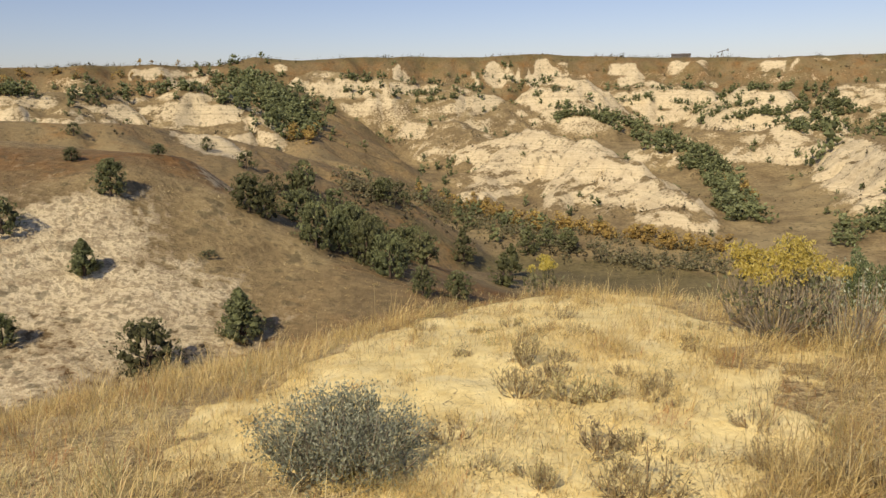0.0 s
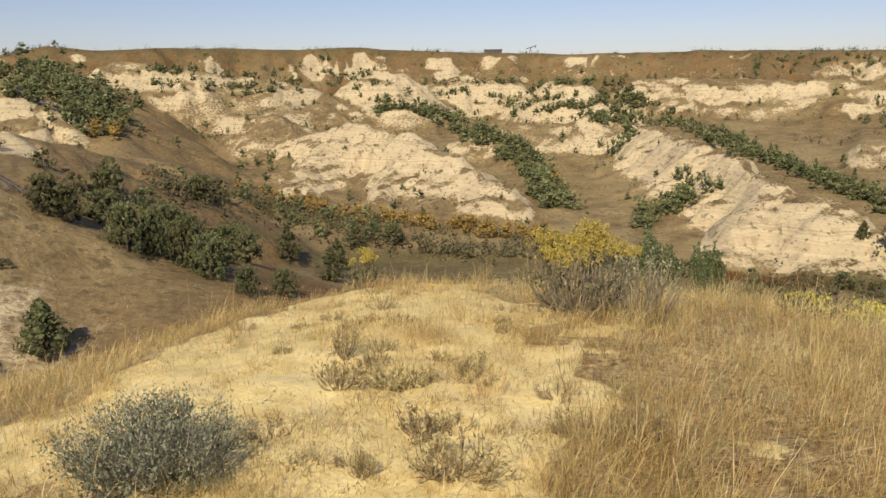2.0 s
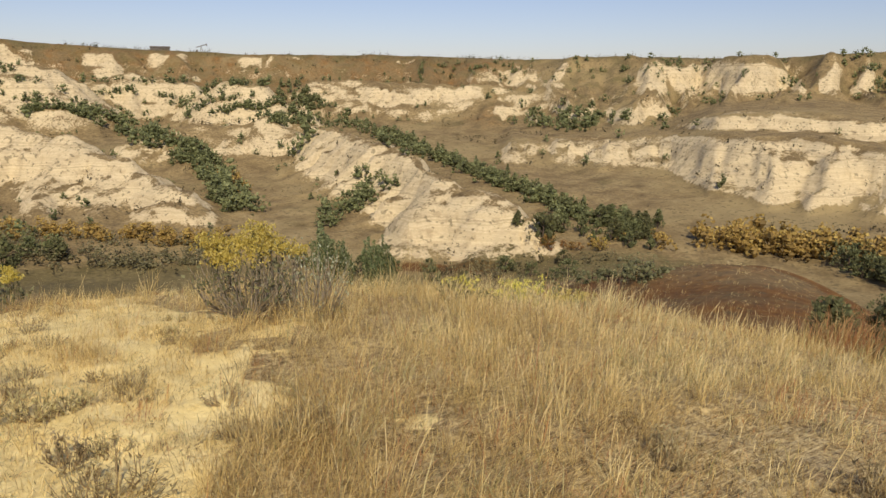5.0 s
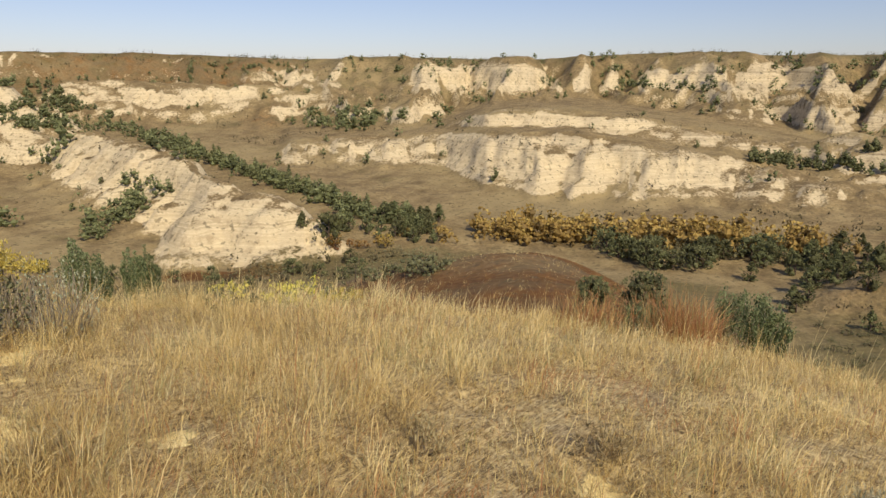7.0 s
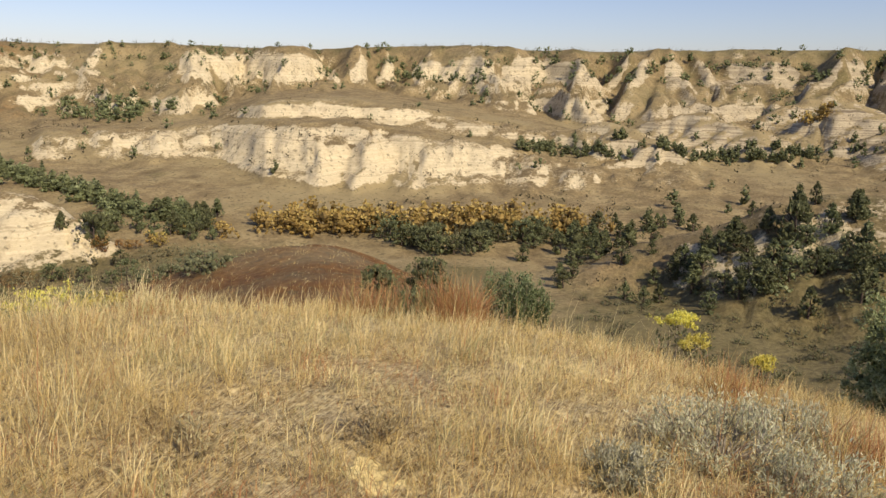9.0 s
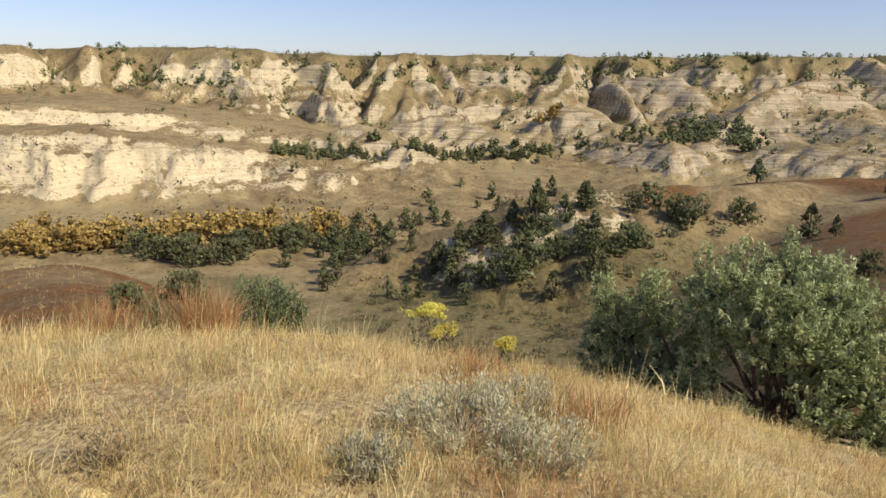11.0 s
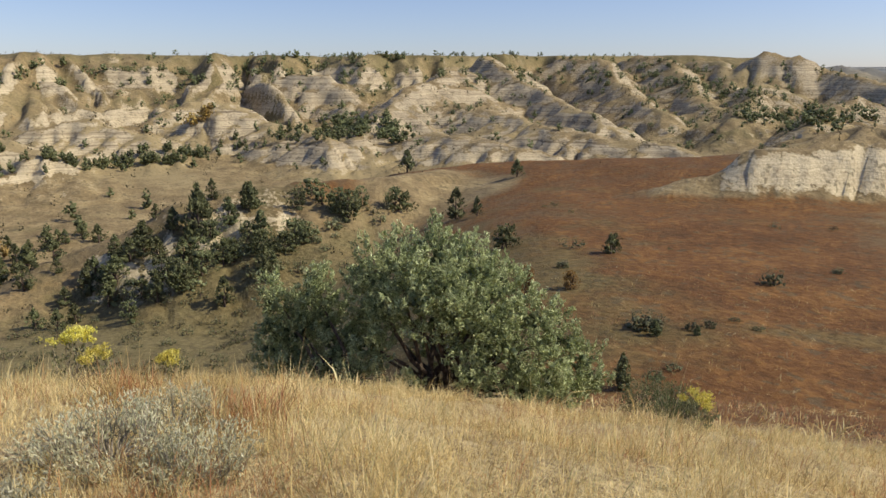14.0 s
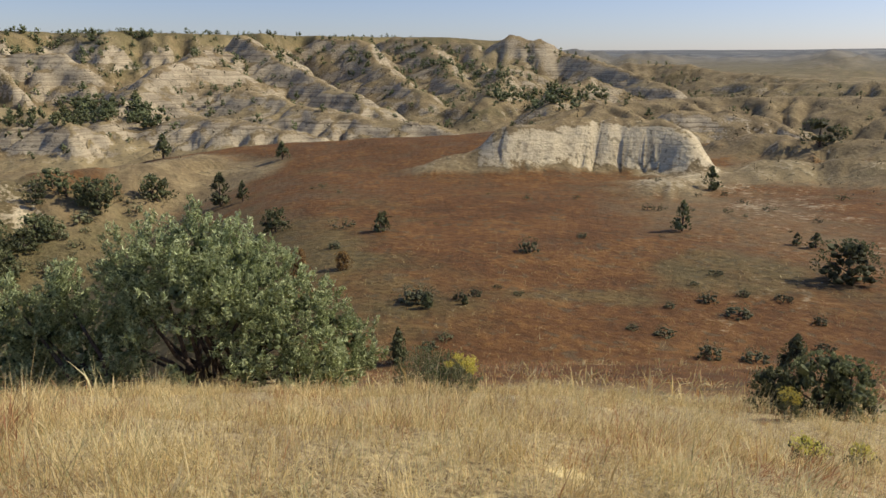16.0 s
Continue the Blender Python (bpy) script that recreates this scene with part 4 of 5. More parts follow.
stand("cone", (-25.9, -11.91, 2.6, 1.3), (-15.7, -17.4, 4.1, 1.15), (1.3, -12.49, 2.5, 0.9), (6.3, -12.0, 2.1, 1), (4.4, -14.24, 2.6, 1.1), (5.0, -13.57, 2.6, 1.1), (109.6, -6.29, 1.8, 1.1), (117.8, -6.59, 1.4, 1.2), (113.3, -9.77, 2.5, 1.0), (114.9, -9.53, 1.6, 0.9), (125.3, -12.01, 1.6, 0.9), (103.3, -6.06, 0.9, 1.2), (94.4, -10.67, 4.0, 0.7), (91.0, -8.42, 1.7, 0.9), (86.1, -8.89, 1.5, 1.1), (126.5, -21.7, 3.0, 0.8), (155.7, -20.01, 2.9, 1.0), (147.3, -11.37, 2.3, 0.9), (125.0, -12.1, 1.6, 1.0), (131.6, -17.36, 0.8, 1.2), (156.1, -11.89, 1.1, 1.2), (154.9, -11.71, 0.9, 1.2), (149.0, -8.38, 1.7, 0.9))
stand("cone", (128.6, -17.75, 1.3, 1.2), (56.8, -7.51, 1.2, 1.1), (35.0, -0.03, 1.7, 0.5))
stand("bush", (136.3, -13.42, 1.2, 0.9), (128.2, -17.33, 1.2, 1.2), (127.9, -17.29, 1.5, 1.3), (-17.6, -11.26, 0.8, 0.9), (-16.5, -2.84, 0.8, 0.9), (-22.5, -2.63, 0.9, 1.2), (150.0, -20.03, 1.4, 0.9), (128.9, -20.56, 0.8, 1.2), (122.2, -11.74, 0.8, 1.4), (-27.6, -0.78, 0.8, 1.3), (-21.2, -2.02, 0.9, 1.0), (146.7, -18.8, 0.8, 1.5), (151.7, -17.06, 1.0, 1.5))
stand("gold", (118.9, -15.6, 2.7, 0.6), (122.2, -14.8, 1.5, 0.9))
thicket("round", [(-15, 1.2), (-12.5, -0.4), (-10, -2.6)], 1.3, 260, 2.0, 4.4)
thicket("gold", [(-12, -2.6), (-10, -3.2), (-8.8, -2.4)], 0.6, 12, 2, 4)
thicket("round", [(-9.5, -9.5), (-5, -12.2), (-1, -13.4), (3, -13.6)], 0.8, 9, 2, 3.4)
thicket("willow", [(-8, -6.6), (-3, -8.2), (3, -10.0), (9, -11.6), (14, -12.6), (20, -12.8)], 0.75, 300, 1.3, 2.8)
thicket("willow", [(-4, -7.6), (4, -9.4), (12, -10.9), (20, -11.9)], 0.35, 110, 1.2, 2.4)
thicket("willow", [(38, -14.2), (44, -13.2), (50, -12.6)], 0.7, 45, 1.0, 2.0)
thicket("willow", [(64, -11.4), (70, -11.9), (77, -11.6)], 0.6, 110, 1.6, 3.2)
thicket("gold", [(44, -12.4), (49, -12.0), (55, -11.4)], 0.6, 16, 1.6, 3.2)
thicket("willow", [(88, -14.6), (94, -13.6), (100, -12.0), (106, -10.0)], 1.6, 50, 1.0, 2.2)
thicket("round", [(-6, -7.2), (0, -8.6), (6, -10.5), (9, -12.0)], 0.9, 34, 2.2, 3.8)
thicket("gold", [(-2, -7.6), (5, -9.6), (10, -10.4), (16, -11.2), (21, -11.8)], 0.42, 120, 1.6, 3.4)
thicket("round", [(8.5, -2.0), (12, -2.4), (16, -4.0), (18.5, -5.6), (20.5, -7.2), (21.5, -9.2)], 0.6, 210, 2.2, 4.4)
thicket("gold", [(20.8, -6.8), (22.2, -8.2)], 0.5, 12, 2, 4)
thicket("round", [(18, -2.2), (22, -2.4), (25, -2.6), (27.5, -3.0)], 0.7, 90, 2, 4)
thicket("cone", [(25, -0.6), (27.5, -2.0), (32.5, -4.0), (37, -5.8), (41, -7.3), (46, -9.4), (52, -10.6)], 0.4, 170, 2.4, 4.6)
thicket("round", [(26, -1.2), (32.5, -4.1), (37, -5.9), (41, -7.4), (46, -9.5), (51, -10.6)], 0.42, 190, 2.0, 4.0)
thicket("round", [(27.6, -10.5), (30.5, -8.6), (32, -7.6)], 0.6, 36, 2, 4)
thicket("round", [(42.5, -2.6), (46, -2.8), (49, -2.4)], 0.9, 70, 2.2, 4.4)
thicket("bush", [(36, -14.6), (44, -13.6), (50, -13.0)], 0.8, 24, 1.4, 3)
thicket("cone", [(43, -10.6), (48, -11.0), (52, -11.2)], 0.7, 34, 2.2, 4)
thicket("gold", [(55.5, -11.2), (61, -11.4), (68, -11.4), (74, -11.2), (80, -11.0)], 0.7, 165, 3.0, 5.6)
thicket("round", [(64.5, -12.2), (70, -12.6), (77, -11.8)], 0.8, 30, 2.6, 4.5)
thicket("cone", [(77, -13.6), (80.5, -12.4), (84, -11.2), (88, -9.6)], 1.5, 38, 2.2, 4.2)
thicket("cone", [(82, -14.4), (88, -13.0), (93, -11.2), (97, -9.0)], 1.8, 36, 2.0, 4.0)
thicket("round", [(90, -15.0), (96, -12.8), (102, -10.6), (106, -8.6)], 1.7, 30, 2.0, 3.8)
thicket("cone", [(74.5, -5.2), (80, -5.7), (86, -5.6), (92, -5.4), (95, -5.2)], 0.3, 170, 2, 4)
thicket("bush", [(60, -9.8), (66, -9.6), (72, -9.0), (79, -9.2), (86, -8.8)], 0.7, 26, 1.2, 2.4)
thicket("gold", [(94, -2.6), (96, -2.9)], 0.4, 8, 3, 5)
thicket("round", [(104, -2.8), (107, -3.6), (109.5, -4.0)], 0.6, 45, 2.5, 4.6)


def scatter(kind, count, az, far, low, high, keep, hollow=0.0):
    """Trees strewn over the open slopes where keep, a rule on the cover, allows."""
    a = tree_rng.uniform(*az, count)
    r = np.sqrt(tree_rng.uniform(far[0] ** 2, far[1] ** 2, count))
    x, y = r * np.sin(np.radians(a)), r * np.cos(np.radians(a))
    z, clay, red, green, sand = soil(x, y)
    if hollow:
        # only in gullies: lower than the ground on either hand
        away = 7.0
        sides = [soil(x + away * c, y + away * s)[0] for c, s in ((1, 0), (-1, 0), (0, 1), (0, -1))]
        clay = np.where(np.mean(sides, 0) - z > hollow, clay, -1.0)
    ok = keep(x, y, z, clay, green)
    for k in np.flatnonzero(ok):
        grow(kind, x[k], y[k], z[k], tree_rng.uniform(low, high), tree_rng.uniform(0.8, 1.3))


scatter("round", 5200, (40, 146), (250, 600), 1.6, 3.8, lambda x, y, z, clay, green: clay > 0.05, 0.75)
scatter("round", 1800, (-34, 36), (190, 440), 1.4, 3.2, lambda x, y, z, clay, green: clay > 0.05, 0.6)
scatter("bush", 4200, (-34, 44), (290, 440), 0.8, 2.4, lambda x, y, z, clay, green: (clay < 0.35) & (fbm(x, y, 40, 3, 221) > 0.05))
scatter("round", 1500, (40, 146), (330, 640), 1.6, 3.8, lambda x, y, z, clay, green: (z > 1) & (z < 12) & (fbm(x, y, 30, 3, 223) > 0.12))
# scattered shrubs on clay and wall, thicker where the ground is broken
scatter("bush", 5600, (-34, 164), (178, 455), 0.9, 2.5, lambda x, y, z, clay, green: (clay > 0.1) & (fbm(x, y, 22, 3, 201) > -0.05))
scatter("round", 1500, (-34, 164), (178, 450), 1.5, 3.6, lambda x, y, z, clay, green: (clay > 0.08) & (fbm(x, y, 35, 3, 203) > 0.16))
scatter("bush", 170, (144, 164), (45, 175), 0.35, 1.0, lambda x, y, z, clay, green: fbm(x, y, 20, 3, 214) > -0.05)
scatter("round", 1500, (98, 150), (250, 640), 1.6, 3.4, lambda x, y, z, clay, green: fbm(x, y, 45, 4, 205) > 0.16)
scatter("bush", 1800, (98, 162), (230, 620), 0.9, 2.2, lambda x, y, z, clay, green: fbm(x, y, 25, 3, 206) > 0.0)
scatter("bush", 260, (80, 108), (75, 140), 0.6, 1.6, lambda x, y, z, clay, green: fbm(x, y, 20, 3, 212) > -0.1)
scatter("bush", 3600, (-34, 120), (340, 430), 0.8, 2.0, lambda x, y, z, clay, green: (z > 2) & (clay < 0.6) & (fbm(x, y, 26, 3, 229) > -0.02))
scatter("bush", 900, (-34, 164), (395, 470), 0.5, 1.2, lambda x, y, z, clay, green: (z > 12) & (fbm(x, y, 30, 3, 209) > 0.1))
scatter("bush", 600, (78, 164), (45, 175), 0.3, 0.9, lambda x, y, z, clay, green: fbm(x, y, 16, 3, 211) > 0.24)
scatter("bush", 420, (-34, 60), (130, 330), 0.5, 1.2, lambda x, y, z, clay, green: fbm(x, y, 30, 3, 207) > 0.15)
thicket("bush", [(22, -13.2), (34, -14.8), (44, -14.6), (52, -13.6)], 0.9, 26, 1.0, 2.0)
thicket("round", [(24, -12.6), (36, -14.6), (46, -14.0)], 0.9, 18, 2, 3.4)
thicket("cone", [(79, -15.2), (86, -15.8), (93, -15.0), (99, -13.4)], 1.2, 15, 2.2, 4)
thicket("bush", [(-7, -8.4), (-2, -9.6), (4, -11.0), (10, -12.4), (16, -12.8)], 1.1, 80, 1.3, 2.4)
thicket("round", [(-12, -7), (-8, -9.5), (-5, -11), (-2, -12.2)], 1.0, 26, 2.0, 3.6)
thicket("cone", [(96, -4.6), (100, -4.2), (104, -3.4), (107, -3.0)], 0.8, 60, 2.2, 4.2)
thicket("round", [(63, 1.0), (66, 0.0), (69, -0.4), (73, 0.2)], 0.9, 46, 2, 3.6)
thicket("round", [(98, 1.9), (106, 1.8), (112, 1.9), (118, 1.6), (124, 1.4), (130, 1.2)], 0.5, 90, 1.4, 2.8)
thicket("round", [(116, 0.2), (122, 0.4), (128, 0.2), (132, -0.6), (136, -1.0)], 0.8, 110, 2, 4)
thicket("round", [(76, 0.8), (82, 0.2), (88, 0.9), (96, 0.4), (102, 1.2), (110, 1.2)], 0.9, 130, 2, 3.8)
thicket("round", [(36, 0.9), (42, 0.8), (48, 0.6), (54, 1.0)], 0.6, 70, 1.4, 2.8)
thicket("round", [(-8, 0.6), (-4, -0.2), (0, -0.6), (4, 0.6), (9, -0.4)], 0.8, 90, 1.8, 3.4)
thicket("round", [(11, -0.6), (16, -1.2), (21, -0.8), (25, 0.2)], 0.7, 60, 1.8, 3.4)
thicket("round", [(-34, 0.2), (-28, 0.0), (-22, 0.2), (-17, 0.4)], 0.7, 70, 1.8, 3.6)
thicket("gold", [(-33, 1.0), (-26, 1.2), (-18, 1.4)], 0.4, 22, 2, 3.4)
thicket("round", [(133, -2.4), (137, -2.5), (141, -2.3)], 0.7, 50, 2.5, 5)
far_woods()


# ---- the great juniper below the brow ----
def big_juniper():
    rng = np.random.default_rng(77)
    az, r = 113.0, 14.2
    out = np.array([math.sin(radians(az)), math.cos(radians(az)), 0])
    right = np.array([out[1], -out[0], 0])
    base = out * r
    base[2] = float(soil(np.array([base[0]]), np.array([base[1]]))[0][0])
    tree = tagged(new("juniper_tree"), "large bushy grey-green juniper with twisted stems on the slope", "tree", "junipers on the slopes")
    tree.location = base
    # heads of foliage: sideways, away, up, radius
    heads = [(-2.95, 0.9, 1.75, 0.55), (-2.55, 0.8, 1.1, 0.72), (-2.2, 0.9, 1.9, 0.62), (-2.75, 1.2, 0.5, 0.7), (-1.85, 0.9, 0.75, 0.6), (-2.1, 1.4, 1.4, 0.7), (-3.2, 1.3, 0.35, 0.55),
             (-1.0, 0.3, 2.45, 0.72), (-0.55, -0.2, 3.05, 0.68), (0.15, 0.2, 3.1, 0.72), (-1.1, 0.9, 1.7, 0.75), (0.75, 0.0, 2.75, 0.7), (1.25, 0.3, 2.35, 0.7), (-0.15, -0.7, 2.3, 0.7), (0.6, -0.8, 1.9, 0.68),
             (1.75, -0.2, 1.75, 0.68), (1.3, -0.8, 1.2, 0.66), (2.2, 0.1, 1.25, 0.62), (2.65, 0.0, 0.7, 0.55), (2.1, -0.6, 0.55, 0.6), (1.6, -0.9, 0.35, 0.52), (2.9, 0.2, 0.2, 0.42), (0.1, 0.9, 2.2, 0.9), (0.9, 0.9, 1.7, 0.9),
             (-0.9, -0.5, 1.25, 0.42), (-0.3, -0.9, 0.45, 0.36), (-1.3, -0.3, 0.5, 0.4), (0.8, -0.9, 0.75, 0.5), (2.45, -0.35, 0.15, 0.45), (-0.75, -0.35, 2.0, 0.5), (0.35, -0.75, 2.75, 0.5), (1.0, -0.7, 2.1, 0.55), (-1.9, 0.4, 0.25, 0.6), (-2.6, 0.6, 0.05, 0.6), (-1.2, 0.8, 0.7, 0.7), (0.2, 0.8, 1.3, 0.8), (1.2, 0.6, 0.8, 0.8), (1.9, -0.5, -0.1, 0.5)]
    pts, outs, tone = [], [], []
    cores, sizes = [], []
    for sx, sy, sz, rad in heads:
        sx, sz, rad = sx * 1.06, sz * 0.82, rad * 0.78
        n = int(3500 * rad * rad / 0.45)
        c = right * sx + out * sy + np.array([0, 0, sz + 0.25])
        # plumes: sprays gathered round many small tufts on the head
        tufts = max(12, int(125 * rad * rad / 0.45))
        d = unit(rng.normal(size=(tufts, 3)))
        bump = 1 + 0.3 * np.sin(d[:, 0] * 5 + sx * 5) * np.sin(d[:, 1] * 5 + sz * 3) + 0.2 * np.sin(d[:, 2] * 7 + sy)
        deep = rng.uniform(0.3, 1, tufts) ** 0.4
        seat = c + d * (rad * bump * deep)[:, None] * [0.92, 0.92, 1.3]
        own = rng.integers(tufts, size=n)
        grow_way = unit(d + [0, 0, 0.9])
        along = rng.uniform(-0.5, 1, n)
        p = seat[own] + grow_way[own] * (along * 0.15)[:, None] + rng.normal(0, 0.031, (n, 3)) * (1.2 - 0.6 * along)[:, None]
        pts.append(p)
        outs.append(grow_way[own])
        # lit tops and inner shade are painted into the tone, by depth and height
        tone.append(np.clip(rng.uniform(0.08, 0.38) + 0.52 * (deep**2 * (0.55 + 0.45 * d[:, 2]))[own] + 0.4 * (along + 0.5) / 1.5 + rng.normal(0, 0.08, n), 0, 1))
        m = 14
        cores.append(c + unit(rng.normal(size=(m, 3))) * rad * 0.3)
        sizes.append(np.full(m, rad * 0.12))
    pts, outs, tone = np.concatenate(pts), np.concatenate(outs), np.concatenate(tone)
    keep = pts[:, 2] > 0.02
    pts, outs, tone = pts[keep], outs[keep], tone[keep]
    cores, sizes = np.concatenate(cores), np.concatenate(sizes)
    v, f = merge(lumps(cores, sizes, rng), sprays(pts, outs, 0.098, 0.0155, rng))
    # core lumps get a dark tone for the shade inside the crown
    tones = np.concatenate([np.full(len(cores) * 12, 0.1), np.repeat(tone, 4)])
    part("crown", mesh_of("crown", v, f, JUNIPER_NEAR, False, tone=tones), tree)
    # twisted stems and limbs towards the heads
    for k, (sx, sy, sz, rad) in enumerate(heads):
        goal = right * sx + out * sy + np.array([0, 0, sz * 0.8 + 0.2])
        root = right * (-0.15 + 0.25 * (k % 4)) * (1 if sx > -1.6 else 1) + (right * -1.7 if sx < -1.6 else 0)
        bend = root * 0.55 + goal * 0.45 + rng.normal(0, 0.12, 3) + np.array([0, 0, 0.1])
        fork = root * 0.85 + goal * 0.15 + rng.normal(0, 0.05, 3) + np.array([0, 0, 0.25])
        part("stem", mesh_of("stem", *limb([root + [0, 0, -0.4], fork, bend, goal * 0.8 + bend * 0.2, goal], (0.075, 0.06, 0.042, 0.02, 0.008), 6), BARK, True), tree)


big_juniper()


# ---- grass ----
def blades(roots, height, lean, width, rng, tone, bearing=None):
    """Bent blades of two triangles each."""
    n = len(roots)
    ang = rng.uniform(0, 2 * np.pi, n) if bearing is None else bearing
    way = np.stack([np.cos(ang), np.sin(ang), 0 * ang], 1)
    side = np.stack([-np.sin(ang + 0.6), np.cos(ang + 0.6), 0 * ang], 1) * width[:, None]
    up = np.array([0, 0, 1.0])
    mid = roots + way * (height * lean * 0.4)[:, None] + up * (height * (0.55 - 0.12 * lean))[:, None]
    tip = roots + way * (height * lean)[:, None] + up * (height * np.maximum(0.04, 1 - 0.55 * lean * lean))[:, None]
    verts = np.stack([roots, mid - side, mid + side, tip], 1).reshape(-1, 3)
    k = np.arange(n)[:, None] * 4
    faces = np.concatenate([k + [0, 2, 1], k + [1, 2, 3]])
    return verts, faces, np.repeat(tone, 4)


def grass_material():
    g = Graph("dry_grass")
    g.place()
    v = g.math("ADD", g.attr("tone"), g.math("MULTIPLY", g.math("SUBTRACT", g.geo.outputs["Random Per Island"], 0.5), 0.2))
    colour = g.ramp(v, (0.02, (0.14, 0.09, 0.045)), (0.12, (0.34, 0.235, 0.11)), (0.25, (0.51, 0.37, 0.155)), (0.42, (0.72, 0.555, 0.235)), (0.58, (0.92, 0.77, 0.42)), (0.68, (0.78, 0.68, 0.36)), (0.78, (0.27, 0.28, 0.11)), (0.88, (0.56, 0.30, 0.13)), (0.98, (0.40, 0.19, 0.09)))
    g.done(colour, 0.6)
    tr = g.nodes.new("ShaderNodeBsdfTranslucent")
    mixer = g.nodes.new("ShaderNodeMixShader")
    g.put(tr.inputs[0], colour)
    mixer.inputs[0].default_value = 0.3
    g.links.new(g.bsdf.outputs[0], mixer.inputs[1])
    g.links.new(tr.outputs[0], mixer.inputs[2])
    g.links.new(mixer.outputs[0], g.nodes["Material Output"].inputs[0])
    return g.mat


GRASS = grass_material()


def meadow(name, label, tussocks, per, az, far, tall, width, spread, seed):
    rng = np.random.default_rng(seed)
    a = np.radians(rng.uniform(*az, tussocks))
    r = np.sqrt(rng.uniform(far[0] ** 2, far[1] ** 2, tussocks)) if far[1] > 100 else rng.uniform(far[0] ** 1.35, far[1] ** 1.35, tussocks) ** (1 / 1.35)
    x, y = r * np.sin(a), r * np.cos(a)
    z, clay, red, green, sand = soil(x, y)
    patchy = fbm(x, y, 0.9, 4, 301, 0.65)
    deg_all = np.degrees(a)
    keep = rng.uniform(0, 1, tussocks) < np.clip(1.25 - 1.05 * sand + 1.6 * np.minimum(0, patchy + 0.16) + (sand > 0.3) * (deg_all < 40) * (0.8 * step(0.0, 0.2, fbm(x, y, 0.8, 3, 311)) + 0.25 * step(4.5, 6.5, r)), np.where(sand > 0.3, 0.12, 0.62), 1)
    if name == "sand_grass":
        keep = (sand > 0.25) & (rng.uniform(0, 1, tussocks) < 0.12 + 0.88 * step(-0.1, 0.12, fbm(x, y, 0.9, 3, 313)))
    if name == "grass_litter":
        keep &= (sand < 0.35) | (rng.uniform(0, 1, tussocks) < 0.12)
    if far[1] > 20:
        keep &= rng.uniform(0, 1, tussocks) > clay * 0.4
    x, y, z, red, sand, patchy, r, deg = x[keep], y[keep], z[keep], red[keep], sand[keep], patchy[keep], r[keep], np.degrees(a)[keep]
    n = len(x)
    # what each tussock is: straw, pale straw, dead and dark, green or red
    roll = rng.uniform(0, 1, n)
    reddish = np.clip(0.04 + 0.45 * step(0.1, 0.4, fbm(x, y, 1.6, 3, 303)) * step(40, 60, deg) + 0.6 * (red - 0.5) * step(9, 16, r), 0, 0.8)
    tone = np.where(roll < reddish, rng.uniform(0.86, 0.98, n), np.where(roll < reddish + 0.06 + 0.16 * step(0.1, 0.4, fbm(x, y, 1.1, 2, 305)), rng.uniform(0.72, 0.80, n), np.where(roll < reddish + 0.13 + 0.5 * step(0.02, -0.22, patchy) - 0.06 * step(80, 95, deg), rng.uniform(0.04, 0.18, n), np.clip(0.42 + 0.3 * fbm(x, y, 0.7, 3, 307) + 0.25 * fbm(x, y, 3.0, 2, 309) + rng.normal(0, 0.10, n), 0.20, 0.68))))
    tone = np.where((sand > 0.35) & (tone > 0.2) & (tone < 0.68), tone - 0.13, tone)
    high = tall * rng.uniform(0.5, 1.25, n) * np.where(tone < 0.2, 0.55, 1.0) * np.where(sand > 0.4, 0.75, 1.0) * np.clip(0.9 + 1.5 * patchy, 0.6, 1.5) * (1 + 0.5 * step(17, 27, deg) * step(62, 44, deg))
    count = np.maximum(3, (per * rng.uniform(0.5, 1.5, n)).astype(int))
    own = np.repeat(np.arange(n), count)
    m = len(own)
    off = rng.normal(0, spread, (m, 2)) * (0.6 + 0.8 * rng.uniform(0, 1, n)[own][:, None])
    roots = np.stack([x[own] + off[:, 0], y[own] + off[:, 1], z[own] - 0.012], 1)
    lie = rng.uniform(0, 2 * np.pi, n)[own] + rng.normal(0, 1.1, m)
    v, f, t = blades(roots, high[own] * rng.uniform(0.35, 1.2, m), rng.uniform(0.15, 0.7 if tall > 0.3 and far[1] < 20 else 1.35 if tall > 0.15 else 1.7, m), width * rng.uniform(0.6, 1.4, m), rng, np.where(tone[own] < 0.7, np.clip(tone[own] + rng.normal(0, 0.075, m), 0.02, 0.68), np.clip(tone[own] + rng.normal(0, 0.03, m), 0.01, 0.99)), lie)
    return tagged(new(name, mesh_of(name, v, f, GRASS, False, tone=t)), label, "grass", kind="stuff")


meadow("dry_grass", "tall golden dry grass covering the knoll", 15500, 16, (-34, 164), (1.7, 10.5), 0.185, 0.0015, 0.065, 501)
meadow("bunch_grass", "dense clumps of dry bunch grass on sand and soil", 1300, 44, (-34, 164), (2.0, 10.5), 0.24, 0.0014, 0.034, 505)
meadow("sand_grass", "thin dry grass tufts rooted in pale sand", 1500, 26, (-26, 34), (2.1, 8.2), 0.20, 0.0013, 0.05, 506)
meadow("grass_stalks", "thin tall straw stalks standing above the dry grass", 2600, 4, (-34, 164), (2.2, 10.5), 0.34, 0.0013, 0.05, 504)
meadow("grass_litter", "short flattened dead grass between the tussocks", 15000, 7, (-34, 164), (1.8, 7.0), 0.11, 0.0013, 0.09, 502)
meadow("slope_grass", "red and golden bunch grass on the slopes below the knoll", 16000, 4, (-34, 164), (9.5, 75), 0.34, 0.012, 0.13, 503)


